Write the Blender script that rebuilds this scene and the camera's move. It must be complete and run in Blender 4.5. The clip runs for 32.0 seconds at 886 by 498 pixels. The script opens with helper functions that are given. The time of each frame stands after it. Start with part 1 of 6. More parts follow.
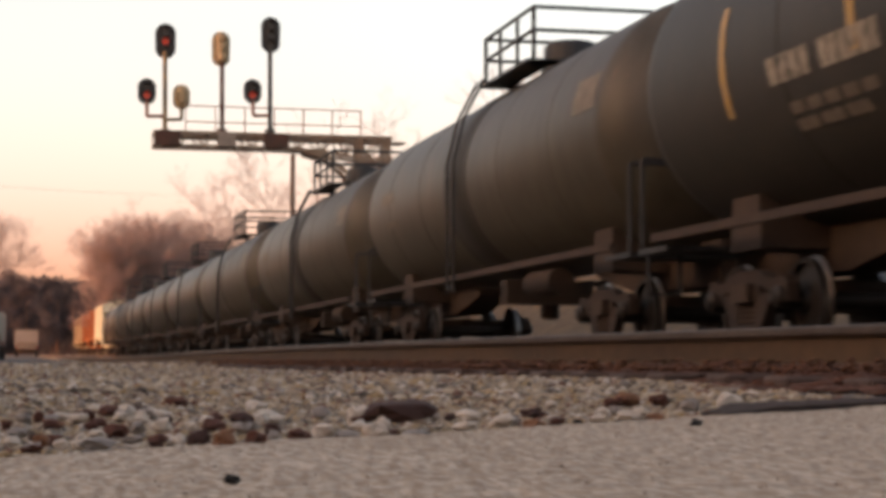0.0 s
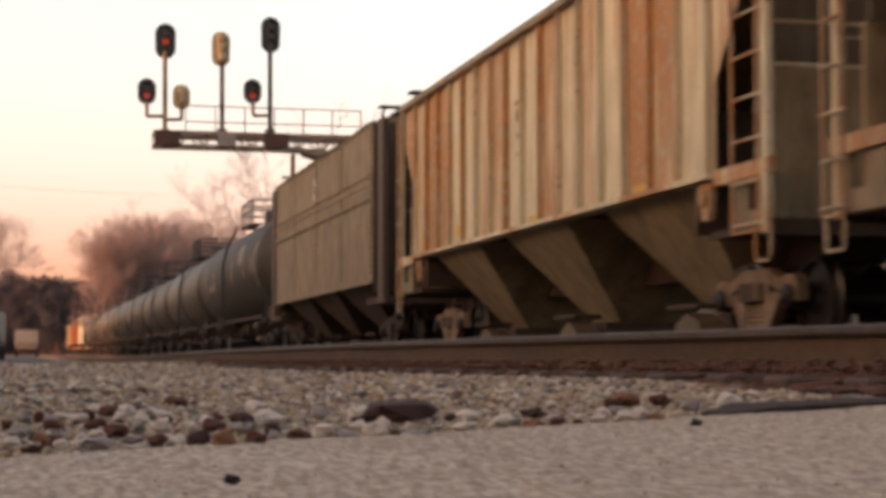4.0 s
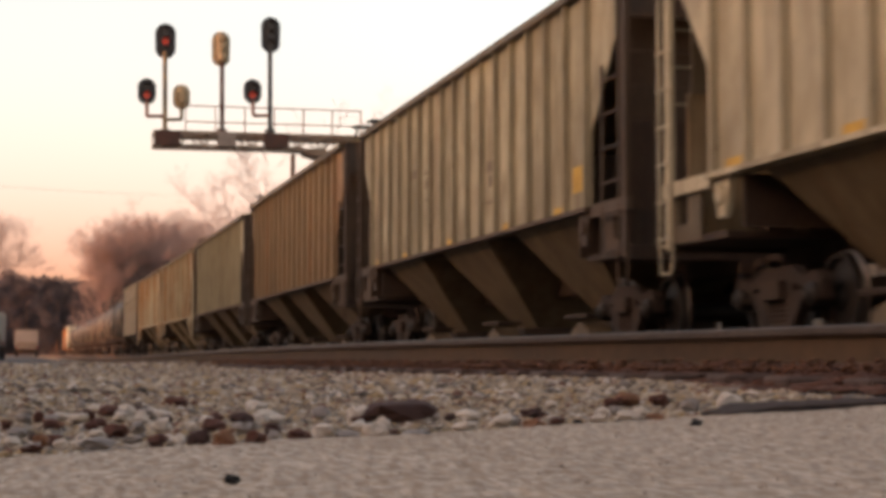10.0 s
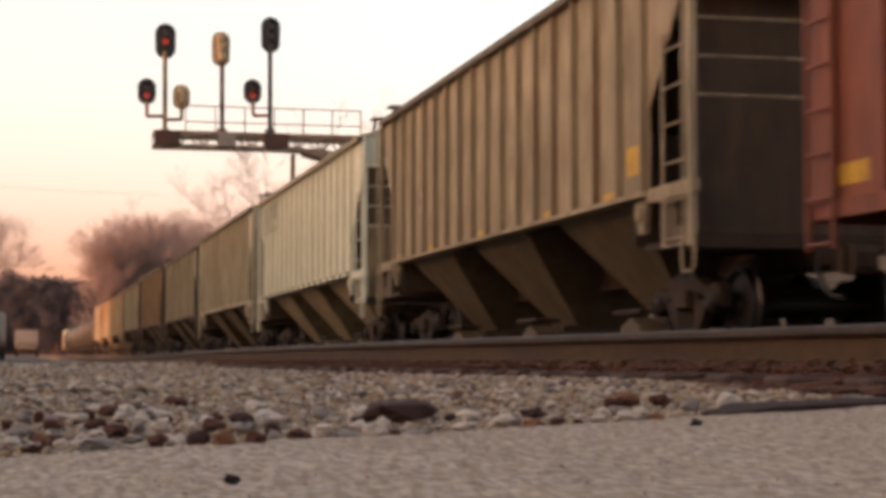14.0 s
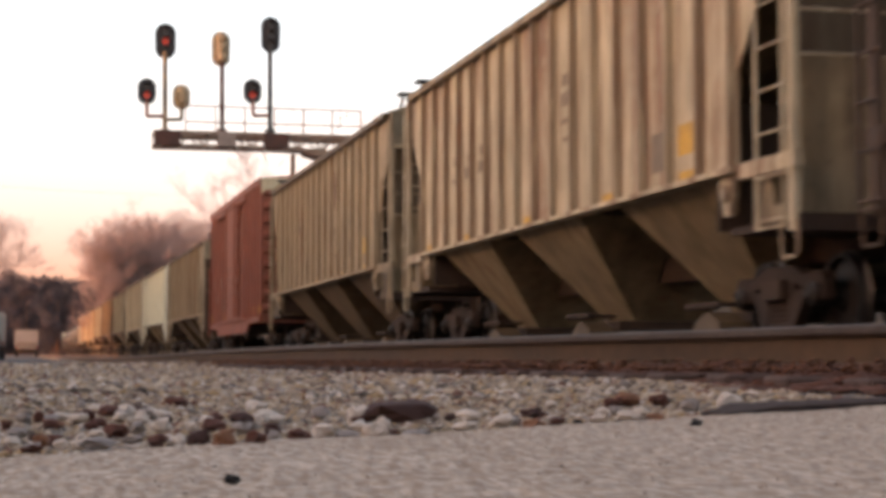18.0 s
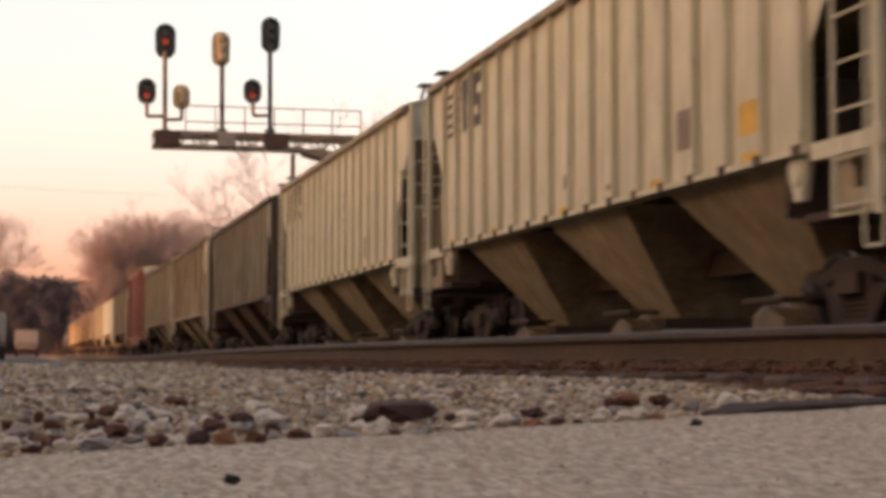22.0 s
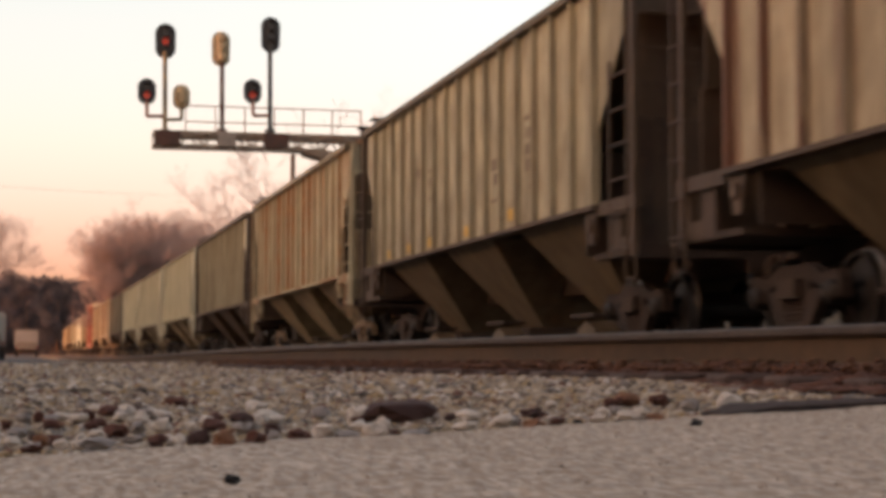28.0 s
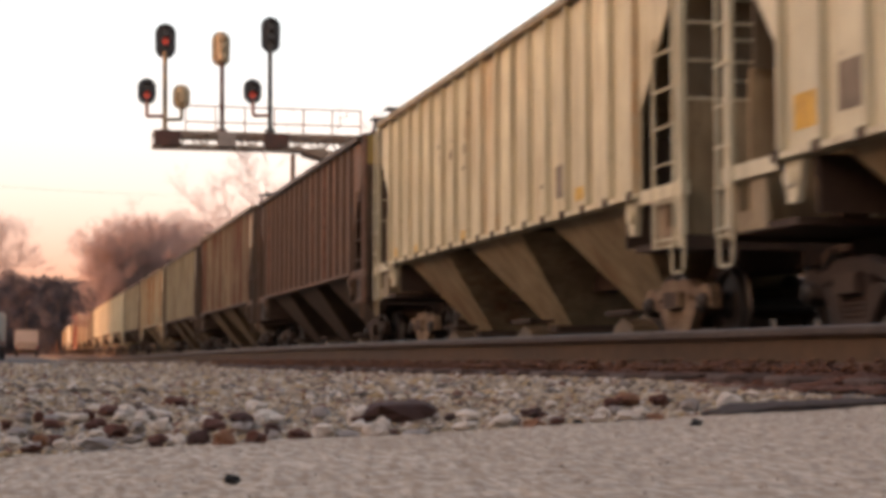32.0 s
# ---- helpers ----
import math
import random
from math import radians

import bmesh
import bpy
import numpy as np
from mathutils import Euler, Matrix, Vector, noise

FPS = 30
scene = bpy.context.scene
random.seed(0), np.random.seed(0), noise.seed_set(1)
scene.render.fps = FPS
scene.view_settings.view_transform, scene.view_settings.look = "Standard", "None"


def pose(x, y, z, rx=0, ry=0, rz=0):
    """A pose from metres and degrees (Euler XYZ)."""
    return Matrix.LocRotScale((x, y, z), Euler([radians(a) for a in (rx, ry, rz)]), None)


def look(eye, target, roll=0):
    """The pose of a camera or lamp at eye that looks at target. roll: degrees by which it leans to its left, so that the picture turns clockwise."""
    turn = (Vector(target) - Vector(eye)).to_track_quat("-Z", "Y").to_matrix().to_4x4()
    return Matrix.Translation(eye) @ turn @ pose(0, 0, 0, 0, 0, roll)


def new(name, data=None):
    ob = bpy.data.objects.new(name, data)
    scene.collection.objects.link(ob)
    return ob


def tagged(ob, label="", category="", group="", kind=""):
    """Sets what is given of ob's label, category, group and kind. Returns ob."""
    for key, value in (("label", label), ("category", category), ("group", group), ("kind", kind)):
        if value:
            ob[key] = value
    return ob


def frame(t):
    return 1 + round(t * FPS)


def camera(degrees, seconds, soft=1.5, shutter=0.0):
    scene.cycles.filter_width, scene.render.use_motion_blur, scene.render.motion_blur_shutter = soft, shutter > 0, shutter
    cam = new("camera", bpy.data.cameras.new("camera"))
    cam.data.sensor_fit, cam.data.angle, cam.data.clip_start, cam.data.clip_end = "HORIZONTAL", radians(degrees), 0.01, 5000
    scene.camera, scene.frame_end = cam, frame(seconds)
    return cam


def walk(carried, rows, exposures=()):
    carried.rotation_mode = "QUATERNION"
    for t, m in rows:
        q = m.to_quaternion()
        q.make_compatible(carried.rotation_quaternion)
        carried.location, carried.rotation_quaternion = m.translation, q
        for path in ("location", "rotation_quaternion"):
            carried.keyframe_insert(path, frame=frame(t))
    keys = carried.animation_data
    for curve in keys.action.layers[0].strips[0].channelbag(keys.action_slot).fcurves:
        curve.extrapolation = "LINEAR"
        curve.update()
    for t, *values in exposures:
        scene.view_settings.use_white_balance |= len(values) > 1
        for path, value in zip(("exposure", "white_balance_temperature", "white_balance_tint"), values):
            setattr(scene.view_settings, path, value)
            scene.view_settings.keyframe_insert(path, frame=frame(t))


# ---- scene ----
PSI, PITCH = 13.06, 3.63
EYE = (0.0, 0.0, 0.10)


def aim(right=0.0, up=0.0):
    """The camera's pose, turned by so many thousandths of a radian."""
    a, e = radians(PSI) + right / 1000, radians(PITCH) + up / 1000
    way = Vector((math.sin(a) * math.cos(e), math.cos(a) * math.cos(e), math.sin(e)))
    return look(EYE, Vector(EYE) + way)


cam = camera(27.54, 32.0, soft=4.5, shutter=0.35)
walk(cam, [(0, aim()), (6.4, aim()), (6.9, aim(-0.8, -1.6)), (7.6, aim(-0.6, -1.1)), (9.4, aim(-0.6, -1.1)),
           (10.0, aim()), (20.0, aim()), (32.0, aim())],
     exposures=[(0, 2.33, 6650, 15), (15.0, 2.33, 6650, 15), (16.5, 2.63, 6150, 15), (18.8, 2.63, 6150, 15), (19.8, 2.28, 6550, 14), (21.5, 2.30, 6650, 15), (28.0, 2.28, 6650, 15), (29.0, 2.25, 6650, 15), (30.5, 2.50, 6350, 15), (32, 2.53, 6300, 15)])

# ---- light ----
SUN_EL, SUN_AZ = 6.0, 262.0  # azimuth from +Y clockwise
world = bpy.data.worlds.new("dusk")
scene.world = world
world.use_nodes = True
wn, wl = world.node_tree.nodes, world.node_tree.links
sky = wn.new("ShaderNodeTexSky")
sky.sky_type, sky.sun_disc = "NISHITA", False
sky.sun_elevation, sky.sun_rotation = radians(SUN_EL), radians(SUN_AZ)
sky.air_density, sky.dust_density, sky.ozone_density = 1.0, 2.5, 1.0
geo = wn.new("ShaderNodeTexCoord")
sep = wn.new("ShaderNodeSeparateXYZ")
wl.new(geo.outputs["Generated"], sep.inputs[0])
tint = wn.new("ShaderNodeValToRGB")
stops = ((0.0, (1.0, 0.55, 0.74)), (0.05, (1.0, 0.60, 0.82)), (0.12, (1.0, 0.735, 0.77)), (0.20, (1.0, 0.80, 0.745)), (0.6, (1.0, 0.75, 0.64)))
while len(tint.color_ramp.elements) < len(stops):
    tint.color_ramp.elements.new(0.5)
for el, (at, rgb) in zip(tint.color_ramp.elements, stops):
    el.position, el.color = at, (*rgb, 1)
wl.new(sep.outputs[2], tint.inputs[0])
glow = wn.new("ShaderNodeMixRGB")
glow.blend_type = "MULTIPLY"
glow.inputs[0].default_value = 1.0
wl.new(sky.outputs[0], glow.inputs[1])
wl.new(tint.outputs[0], glow.inputs[2])
background = wn["Background"]
background.inputs[1].default_value = 0.15
wl.new(glow.outputs[0], background.inputs[0])

sun = new("sun", bpy.data.lights.new("sun", "SUN"))
sun.data.energy, sun.data.angle, sun.data.color = 0.44, radians(0.6), (1.0, 0.52, 0.42)
a, e = radians(SUN_AZ), radians(SUN_EL)
sun_at = Vector((math.sin(a) * math.cos(e), math.cos(a) * math.cos(e), math.sin(e)))
sun.matrix_world = look(sun_at * 100, (0, 0, 0))

# ---- the line of the tracks ----
RAIL = 0.30  # top of rail near the camera
GAUGE = 1.435
NEAR_X, FAR_X = 3.60, 8.20


def rise(s):
    s = min(s, 520.0)
    if s < 50:
        return 0.0
    if s < 95:
        return 0.0056 * (s - 50) ** 2 / 90
    return 0.0056 * (s - 72.5)


def bend(s):
    return (s - 240) ** 2 / 15000 if s > 240 else 0.0


def on_track(s, x0):
    d = 1.0
    a = Vector((x0 + bend(s - d), s - d, RAIL + rise(s - d)))
    b = Vector((x0 + bend(s + d), s + d, RAIL + rise(s + d)))
    w = b - a
    return pose(x0 + bend(s), s, RAIL + rise(s), math.degrees(math.atan2(w.z, w.y)), 0, -math.degrees(math.atan2(w.x, w.y)))


# ---- mesh helpers ----
def box(bm, x0, x1, y0, y1, z0, z1):
    v = [bm.verts.new(p) for p in ((x0, y0, z0), (x1, y0, z0), (x1, y1, z0), (x0, y1, z0),
                                   (x0, y0, z1), (x1, y0, z1), (x1, y1, z1), (x0, y1, z1))]
    for f in ((3, 2, 1, 0), (4, 5, 6, 7), (0, 1, 5, 4), (1, 2, 6, 5), (2, 3, 7, 6), (3, 0, 4, 7)):
        bm.faces.new([v[i] for i in f])
    return v


def prism(bm, outline, x0, x1):
    """A polygon of (y, z) pushed from x0 to x1."""
    a = [bm.verts.new((x0, y, z)) for y, z in outline]
    b = [bm.verts.new((x1, y, z)) for y, z in outline]
    n = len(a)
    bm.faces.new(a)
    bm.faces.new(b[::-1])
    for i in range(n):
        bm.faces.new((a[i], b[i], b[(i + 1) % n], a[(i + 1) % n]))


def loft(bm, rings, closed=True, caps=True):
    made = [[bm.verts.new(p) for p in ring] for ring in rings]
    n = len(made[0])
    for a, b in zip(made, made[1:]):
        for i in range(n if closed else n - 1):
            j = (i + 1) % n
            bm.faces.new((a[i], a[j], b[j], b[i]))
    if caps and closed:
        bm.faces.new(made[0][::-1])
        bm.faces.new(made[-1])


def bar(bm, a, b, w, h=None, up=(0, 0, 1)):
    """A beam from a to b."""
    a, b = Vector(a), Vector(b)
    d = (b - a).normalized()
    u = Vector(up)
    if abs(d.dot(u)) > 0.95:
        u = Vector((0, 1, 0))
    side = d.cross(u).normalized() * w / 2
    top = side.cross(d).normalized() * (h or w) / 2
    loft(bm, [[p + side + top, p - side + top, p - side - top, p + side - top] for p in (a, b)])


def tube(bm, a, b, r, n=8, r2=None):
    a, b = Vector(a), Vector(b)
    d = (b - a).normalized()
    u = Vector((0, 0, 1)) if abs(d.z) < 0.9 else Vector((1, 0, 0))
    p = d.cross(u).normalized()
    q = d.cross(p)
    turn = [(math.cos(2 * math.pi * i / n), math.sin(2 * math.pi * i / n)) for i in range(n)]
    loft(bm, [[c + (p * x + q * y) * k for x, y in turn] for c, k in ((a, r), (b, r if r2 is None else r2))])


def lathe(bm, profile, n=20, axis="x", at=(0, 0, 0)):
    """A profile of (radius, along) turned about an axis."""
    rings = []
    for r, t in profile:
        ring = []
        for i in range(n):
            c, s = r * math.cos(2 * math.pi * i / n), r * math.sin(2 * math.pi * i / n)
            p = (t, c, s) if axis == "x" else (s, t, c) if axis == "y" else (c, s, t)
            ring.append(Vector(p) + Vector(at))
        rings.append(ring)
    loft(bm, rings)


def pipe(bm, pts, r, n=6):
    """One bent pipe through all the points."""
    pts = [Vector(p) for p in pts]
    rings = []
    for i, p in enumerate(pts):
        d = (pts[min(i + 1, len(pts) - 1)] - pts[max(i - 1, 0)]).normalized()
        u = Vector((0, 1, 0)) if abs(d.y) < 0.9 else Vector((1, 0, 0))
        a = d.cross(u).normalized()
        b = d.cross(a)
        rings.append([p + (a * math.cos(2 * math.pi * k / n) + b * math.sin(2 * math.pi * k / n)) * r for k in range(n)])
    loft(bm, rings)


def mesh_of(name, bm, material, smooth=False):
    bmesh.ops.recalc_face_normals(bm, faces=bm.faces)
    me = bpy.data.meshes.new(name)
    bm.to_mesh(me)
    bm.free()
    me.materials.append(material)
    if smooth:
        for p in me.polygons:
            p.use_smooth = True
        me.set_sharp_from_angle(angle=radians(40))
    return me


def part(name, bm, material, parent, label="", smooth=False):
    me = bm if isinstance(bm, bpy.types.Mesh) else mesh_of(name, bm, material, smooth)
    ob = new(name, me)
    ob.parent = parent
    return tagged(ob, label)


def thing(name, label, category, group="", kind=""):
    return tagged(new(name), label, category, group, kind)


STORE = {}


def stored(key, material, build, smooth=False):
    """One mesh for alike parts; a repaint is a copy with the other material."""
    if (key, material.name) in STORE:
        return STORE[key, material.name]
    if key in STORE:
        me = STORE[key].copy()
        me.materials[0] = material
    else:
        bm = bmesh.new()
        build(bm)
        me = mesh_of(key, bm, material, smooth)
        STORE[key] = me
    STORE[key, material.name] = me
    return me


def raw(name, verts, faces, material):
    me = bpy.data.meshes.new(name)
    me.from_pydata(verts, [], faces)
    me.materials.append(material)
    me.update()
    return me


# ---- materials ----
def shader(name, colour, rough=0.8, metal=0.0):
    m = bpy.data.materials.new(name)
    m.use_nodes = True
    b = m.node_tree.nodes["Principled BSDF"]
    b.inputs["Base Color"].default_value = (*colour, 1)
    b.inputs["Roughness"].default_value = rough
    b.inputs["Metallic"].default_value = metal
    return m, m.node_tree.nodes, m.node_tree.links, b


def noise_at(n, l, scale, detail=5, stretch=(1, 1, 1), shift=(0, 0, 0), coords="Object"):
    tc, mp, no = n.new("ShaderNodeTexCoord"), n.new("ShaderNodeMapping"), n.new("ShaderNodeTexNoise")
    mp.inputs["Scale"].default_value, mp.inputs["Location"].default_value = stretch, shift
    no.inputs["Scale"].default_value, no.inputs["Detail"].default_value = scale, detail
    l.new(tc.outputs[coords], mp.inputs[0])
    l.new(mp.outputs[0], no.inputs["Vector"])
    return no.outputs["Fac"]


def ramp(n, l, fac, low, high, c0=(0, 0, 0), c1=(1, 1, 1)):
    r = n.new("ShaderNodeValToRGB")
    r.color_ramp.elements[0].position, r.color_ramp.elements[1].position = low, high
    r.color_ramp.elements[0].color, r.color_ramp.elements[1].color = (*c0, 1), (*c1, 1)
    l.new(fac, r.inputs[0])
    return r.outputs[0]


def mix(n, l, fac, a, b, mode="MIX"):
    m = n.new("ShaderNodeMixRGB")
    m.blend_type = mode
    for i, v in enumerate((fac, a, b)):
        if isinstance(v, (int, float)):
            m.inputs[i].default_value = v
        elif isinstance(v, tuple):
            m.inputs[i].default_value = (*v, 1)
        else:
            l.new(v, m.inputs[i])
    return m.outputs[0]


def bumped(n, l, b, fac, strength=0.4, distance=0.01):
    bp = n.new("ShaderNodeBump")
    bp.inputs["Strength"].default_value, bp.inputs["Distance"].default_value = strength, distance
    l.new(fac, bp.inputs["Height"])
    l.new(bp.outputs[0], b.inputs["Normal"])


def plain(name, colour, rough=0.8, metal=0.0, scale=6.0, depth=0.35, other=None, bump=0.3):
    """A worn surface: two noises vary one colour towards another."""
    m, n, l, b = shader(name, colour, rough, metal)
    other = other or tuple(c * (1 - depth) for c in colour)
    big = ramp(n, l, noise_at(n, l, scale, 6), 0.35, 0.68)
    fine = noise_at(n, l, scale * 9, 4)
    c = mix(n, l, big, colour, other)
    c = mix(n, l, 0.5, c, ramp(n, l, fine, 0.25, 0.75, (0.45, 0.45, 0.45), (1, 1, 1)), "MULTIPLY")
    l.new(c, b.inputs["Base Color"])
    bumped(n, l, b, fine, bump, 0.006)
    return m


def paint(name, colour, rust=0.2, streaks=0.4, dirt=0.3, seed=0, rust_colour=(0.155, 0.077, 0.032), rough=0.65, top=0.0, ribbed=True, seam=0.0):
    """Old car paint: rust patches that run down in streaks, dirt and painted shadow lines at the ribs, faded patches,
    panels that aged unevenly.
    """
    colour = (colour[0] * 1.07, colour[1] * 1.13, colour[2] * 1.03)
    m, n, l, b = shader(name, colour, rough)
    tc, info, shift, mul = n.new("ShaderNodeTexCoord"), n.new("ShaderNodeObjectInfo"), n.new("ShaderNodeVectorMath"), n.new("ShaderNodeVectorMath")
    mul.operation, shift.operation = "MULTIPLY", "ADD"
    mul.inputs[1].default_value = (31.0, 17.0, 9.0)
    l.new(info.outputs["Random"], mul.inputs[0])
    l.new(mul.outputs[0], shift.inputs[1])
    l.new(tc.outputs["Object"], shift.inputs[0])

    def spread(scale, detail, stretch):
        mp, no = n.new("ShaderNodeMapping"), n.new("ShaderNodeTexNoise")
        mp.inputs["Scale"].default_value, mp.inputs["Location"].default_value = stretch, (seed * 7.3, seed * 3.1, seed * 1.7)
        no.inputs["Scale"].default_value, no.inputs["Detail"].default_value = scale, detail
        l.new(shift.outputs[0], mp.inputs[0])
        l.new(mp.outputs[0], no.inputs["Vector"])
        return no.outputs["Fac"]

    cloud = spread(0.6, 6, (1, 1, 0.7))
    zone = spread(0.20, 3, (1, 1, 0.35))
    runs = spread(4.0, 7, (1, 3.2, 0.16))
    broad = spread(1.5, 5, (1, 2.4, 0.13))
    thin = spread(7.0, 5, (1, 2.6, 0.09))
    blot = spread(3.2, 7, (1, 1, 0.55))
    spot = spread(9.0, 6, (1, 1, 0.7))
    grain = spread(30, 4, (1, 1, 1))

    def math_node(kind, a, v=0.0, w=0.0):
        k = n.new("ShaderNodeMath")
        k.operation = kind
        l.new(a, k.inputs[0])
        k.inputs[1].default_value, k.inputs[2].default_value = v, w
        return k.outputs[0]

    sx = n.new("ShaderNodeSeparateXYZ")
    l.new(tc.outputs["Object"], sx.inputs[0])
    bay = math_node("MULTIPLY_ADD", sx.outputs[1], 1 / 0.8575, 48.0)
    wh = n.new("ShaderNodeTexWhiteNoise")
    wh.noise_dimensions = "2D"
    cb = n.new("ShaderNodeCombineXYZ")
    l.new(math_node("FLOOR", bay), cb.inputs[0])
    l.new(math_node("MULTIPLY_ADD", info.outputs["Random"], 57.0, seed), cb.inputs[1])
    l.new(cb.outputs[0], wh.inputs["Vector"])
    panel = wh.outputs["Value"]
    worn = min(1.0, 0.10 + 2.6 * dirt)
    fade = ramp(n, l, cloud, 0.3, 0.7, tuple(c * (1 - 0.26 * worn) for c in colour), tuple(min(1, c * (1 + 0.16 * worn)) for c in colour))
    if ribbed:
        fade = mix(n, l, worn, fade, ramp(n, l, panel, 0.0, 1.0, (0.76, 0.74, 0.70), (1.12, 1.12, 1.12)), "MULTIPLY")
    fade = mix(n, l, worn, fade, ramp(n, l, blot, 0.36, 0.62, (0.70, 0.66, 0.60), (1.10, 1.10, 1.11)), "MULTIPLY")
    grime_shade = (colour[0] * 0.36 + 0.02, colour[1] * 0.32 + 0.014, colour[2] * 0.27 + 0.008)
    lines = ramp(n, l, thin, 0.48, 0.58, (0, 0, 0), (streaks,) * 3)
    c = mix(n, l, lines, fade, grime_shade)
    # dark strip at each rib: gathered dirt, and the rib's shadow line painted in
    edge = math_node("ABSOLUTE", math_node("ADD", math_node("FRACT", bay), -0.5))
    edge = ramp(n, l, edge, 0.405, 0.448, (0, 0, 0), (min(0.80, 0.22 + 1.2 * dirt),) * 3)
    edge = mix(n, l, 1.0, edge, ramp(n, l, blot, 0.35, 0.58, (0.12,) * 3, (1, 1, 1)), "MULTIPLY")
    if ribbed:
        c = mix(n, l, edge, c, grime_shade)
    if seam:
        # rust that has bled out from under the ribs
        bleed = math_node("ABSOLUTE", math_node("ADD", math_node("FRACT", bay), -0.5))
        bleed = mix(n, l, 0.55, bleed, thin)
        bleed = ramp(n, l, bleed, 0.395, 0.435, (0, 0, 0), (seam,) * 3)
        bleed = mix(n, l, 1.0, bleed, ramp(n, l, broad, 0.40, 0.54, (0.15,) * 3, (1, 1, 1)), "MULTIPLY")
        c = mix(n, l, bleed, c, tuple(k * 0.8 for k in rust_colour))
    both = mix(n, l, 0.55, mix(n, l, 0.5, cloud, zone), mix(n, l, 0.5, runs, broad))
    if ribbed:
        both = mix(n, l, 0.16, both, panel)
    if top:
        high = n.new("ShaderNodeMapRange")
        high.inputs[1].default_value, high.inputs[2].default_value = 2.6, 4.3
        high.inputs[3].default_value, high.inputs[4].default_value = 0.0, top
        l.new(sx.outputs[2], high.inputs[0])
        both = mix(n, l, 1.0, both, high.outputs[0], "ADD")
    low = 0.60 - 0.28 * rust
    spots = ramp(n, l, both, low, low + 0.10, (0, 0, 0), (min(0.95, 0.62 + rust),) * 3)
    spots = mix(n, l, 1.0, spots, ramp(n, l, spot, 0.34, 0.50, (0.55,) * 3, (1, 1, 1)), "MULTIPLY")
    rusty = mix(n, l, ramp(n, l, spot, 0.3, 0.7), tuple(k * 0.62 for k in rust_colour), tuple(min(1, k * 1.35) for k in rust_colour))
    c = mix(n, l, spots, c, rusty)
    film = ramp(n, l, spread(1.5, 6, (1, 1, 1)), 0.42, 0.72, (0, 0, 0), (dirt,) * 3)
    c = mix(n, l, film, c, (0.085, 0.064, 0.042))
    flecks = ramp(n, l, spread(14, 3, (1, 1, 0.6)), 0.66, 0.71, (0, 0, 0), (0.35 + 0.5 * rust,) * 3)
    c = mix(n, l, flecks, c, (0.10, 0.062, 0.034))
    l.new(c, b.inputs["Base Color"])
    bumped(n, l, b, grain, 0.25, 0.004)
    return m


M_TRUCK = plain("truck_grime", (0.046, 0.027, 0.017), 0.9, scale=3, other=(0.024, 0.015, 0.010))
M_UNDER = plain("underframe_grime", (0.042, 0.026, 0.017), 0.9, scale=2, other=(0.066, 0.041, 0.025))
M_STEEL = plain("wheel_steel", (0.022, 0.017, 0.013), 0.6, 0.3, scale=4)
M_TREAD = plain("polished_steel", (0.26, 0.245, 0.23), 0.42, 1.0, scale=5, depth=0.15, bump=0.05)
M_HEAD = plain("rail_head_steel", (0.105, 0.078, 0.058), 0.55, 0.2, scale=1.5, other=(0.08, 0.055, 0.04))
M_RAIL = plain("rail_rust", (0.098, 0.055, 0.023), 0.9, 0.0, scale=1.2, other=(0.070, 0.041, 0.019))
M_TIE = plain("tie_wood", (0.085, 0.055, 0.042), 0.9, scale=2.5, other=(0.15, 0.10, 0.075))
M_GALV = plain("galvanised", (0.36, 0.35, 0.33), 0.55, 0.6, scale=2)
M_BLACK = plain("black_enamel", (0.02, 0.02, 0.02), 0.6, scale=3)
M_MARK_D = plain("dark_stencil", (0.048, 0.040, 0.036), 0.7, scale=5, other=(0.085, 0.07, 0.055))
M_WORN = plain("worn_stencil", (0.17, 0.135, 0.095), 0.75, scale=4, other=(0.26, 0.21, 0.15))
M_MARK_L = plain("pale_stencil", (0.62, 0.58, 0.50), 0.7, scale=5)
M_YELLOW = plain("yellow_reflector", (0.72, 0.42, 0.03), 0.5, scale=6)
M_SPRAY = plain("blue_grey_spray", (0.15, 0.16, 0.24), 0.7, scale=6, other=(0.28, 0.26, 0.28))
M_REPAINT = plain("brown_repaint", (0.150, 0.092, 0.058), 0.8, scale=3, other=(0.22, 0.15, 0.10))
M_LIME = plain("lime_placard", (0.50, 0.56, 0.04), 0.6, scale=5)
M_BARK = plain("bark", (0.15, 0.095, 0.070), 0.95, scale=3)
M_TWIG = plain("twigs", (0.31, 0.235, 0.215), 0.95, scale=0.2, other=(0.38, 0.28, 0.25))

# ---- ground ----
def smooth(a, b, t):
    t = min(1.0, max(0.0, (t - a) / (b - a)))
    return t * t * (3 - 2 * t)


SLAB_A, SLAB_B = Vector((-0.025, 2.00)), Vector((2.01, 3.97))
SLAB_WAY = (SLAB_B - SLAB_A).normalized()


def past_slab(x, y):
    """How far a point lies beyond the slab's edge."""
    return (Vector((x, y)) - SLAB_A).dot(Vector((-SLAB_WAY.y, SLAB_WAY.x)))


def near_shift(s):
    """The near track swings a little towards the camera's right as it comes close."""
    if s >= 16:
        return 0.0
    if s < 3:
        return 0.006 * 169 + 0.156 * (3 - s)
    return 0.006 * (16 - s) ** 2


def near_top(s):
    return 0.262 + 0.038 * smooth(6, 26, s) + rise(s)


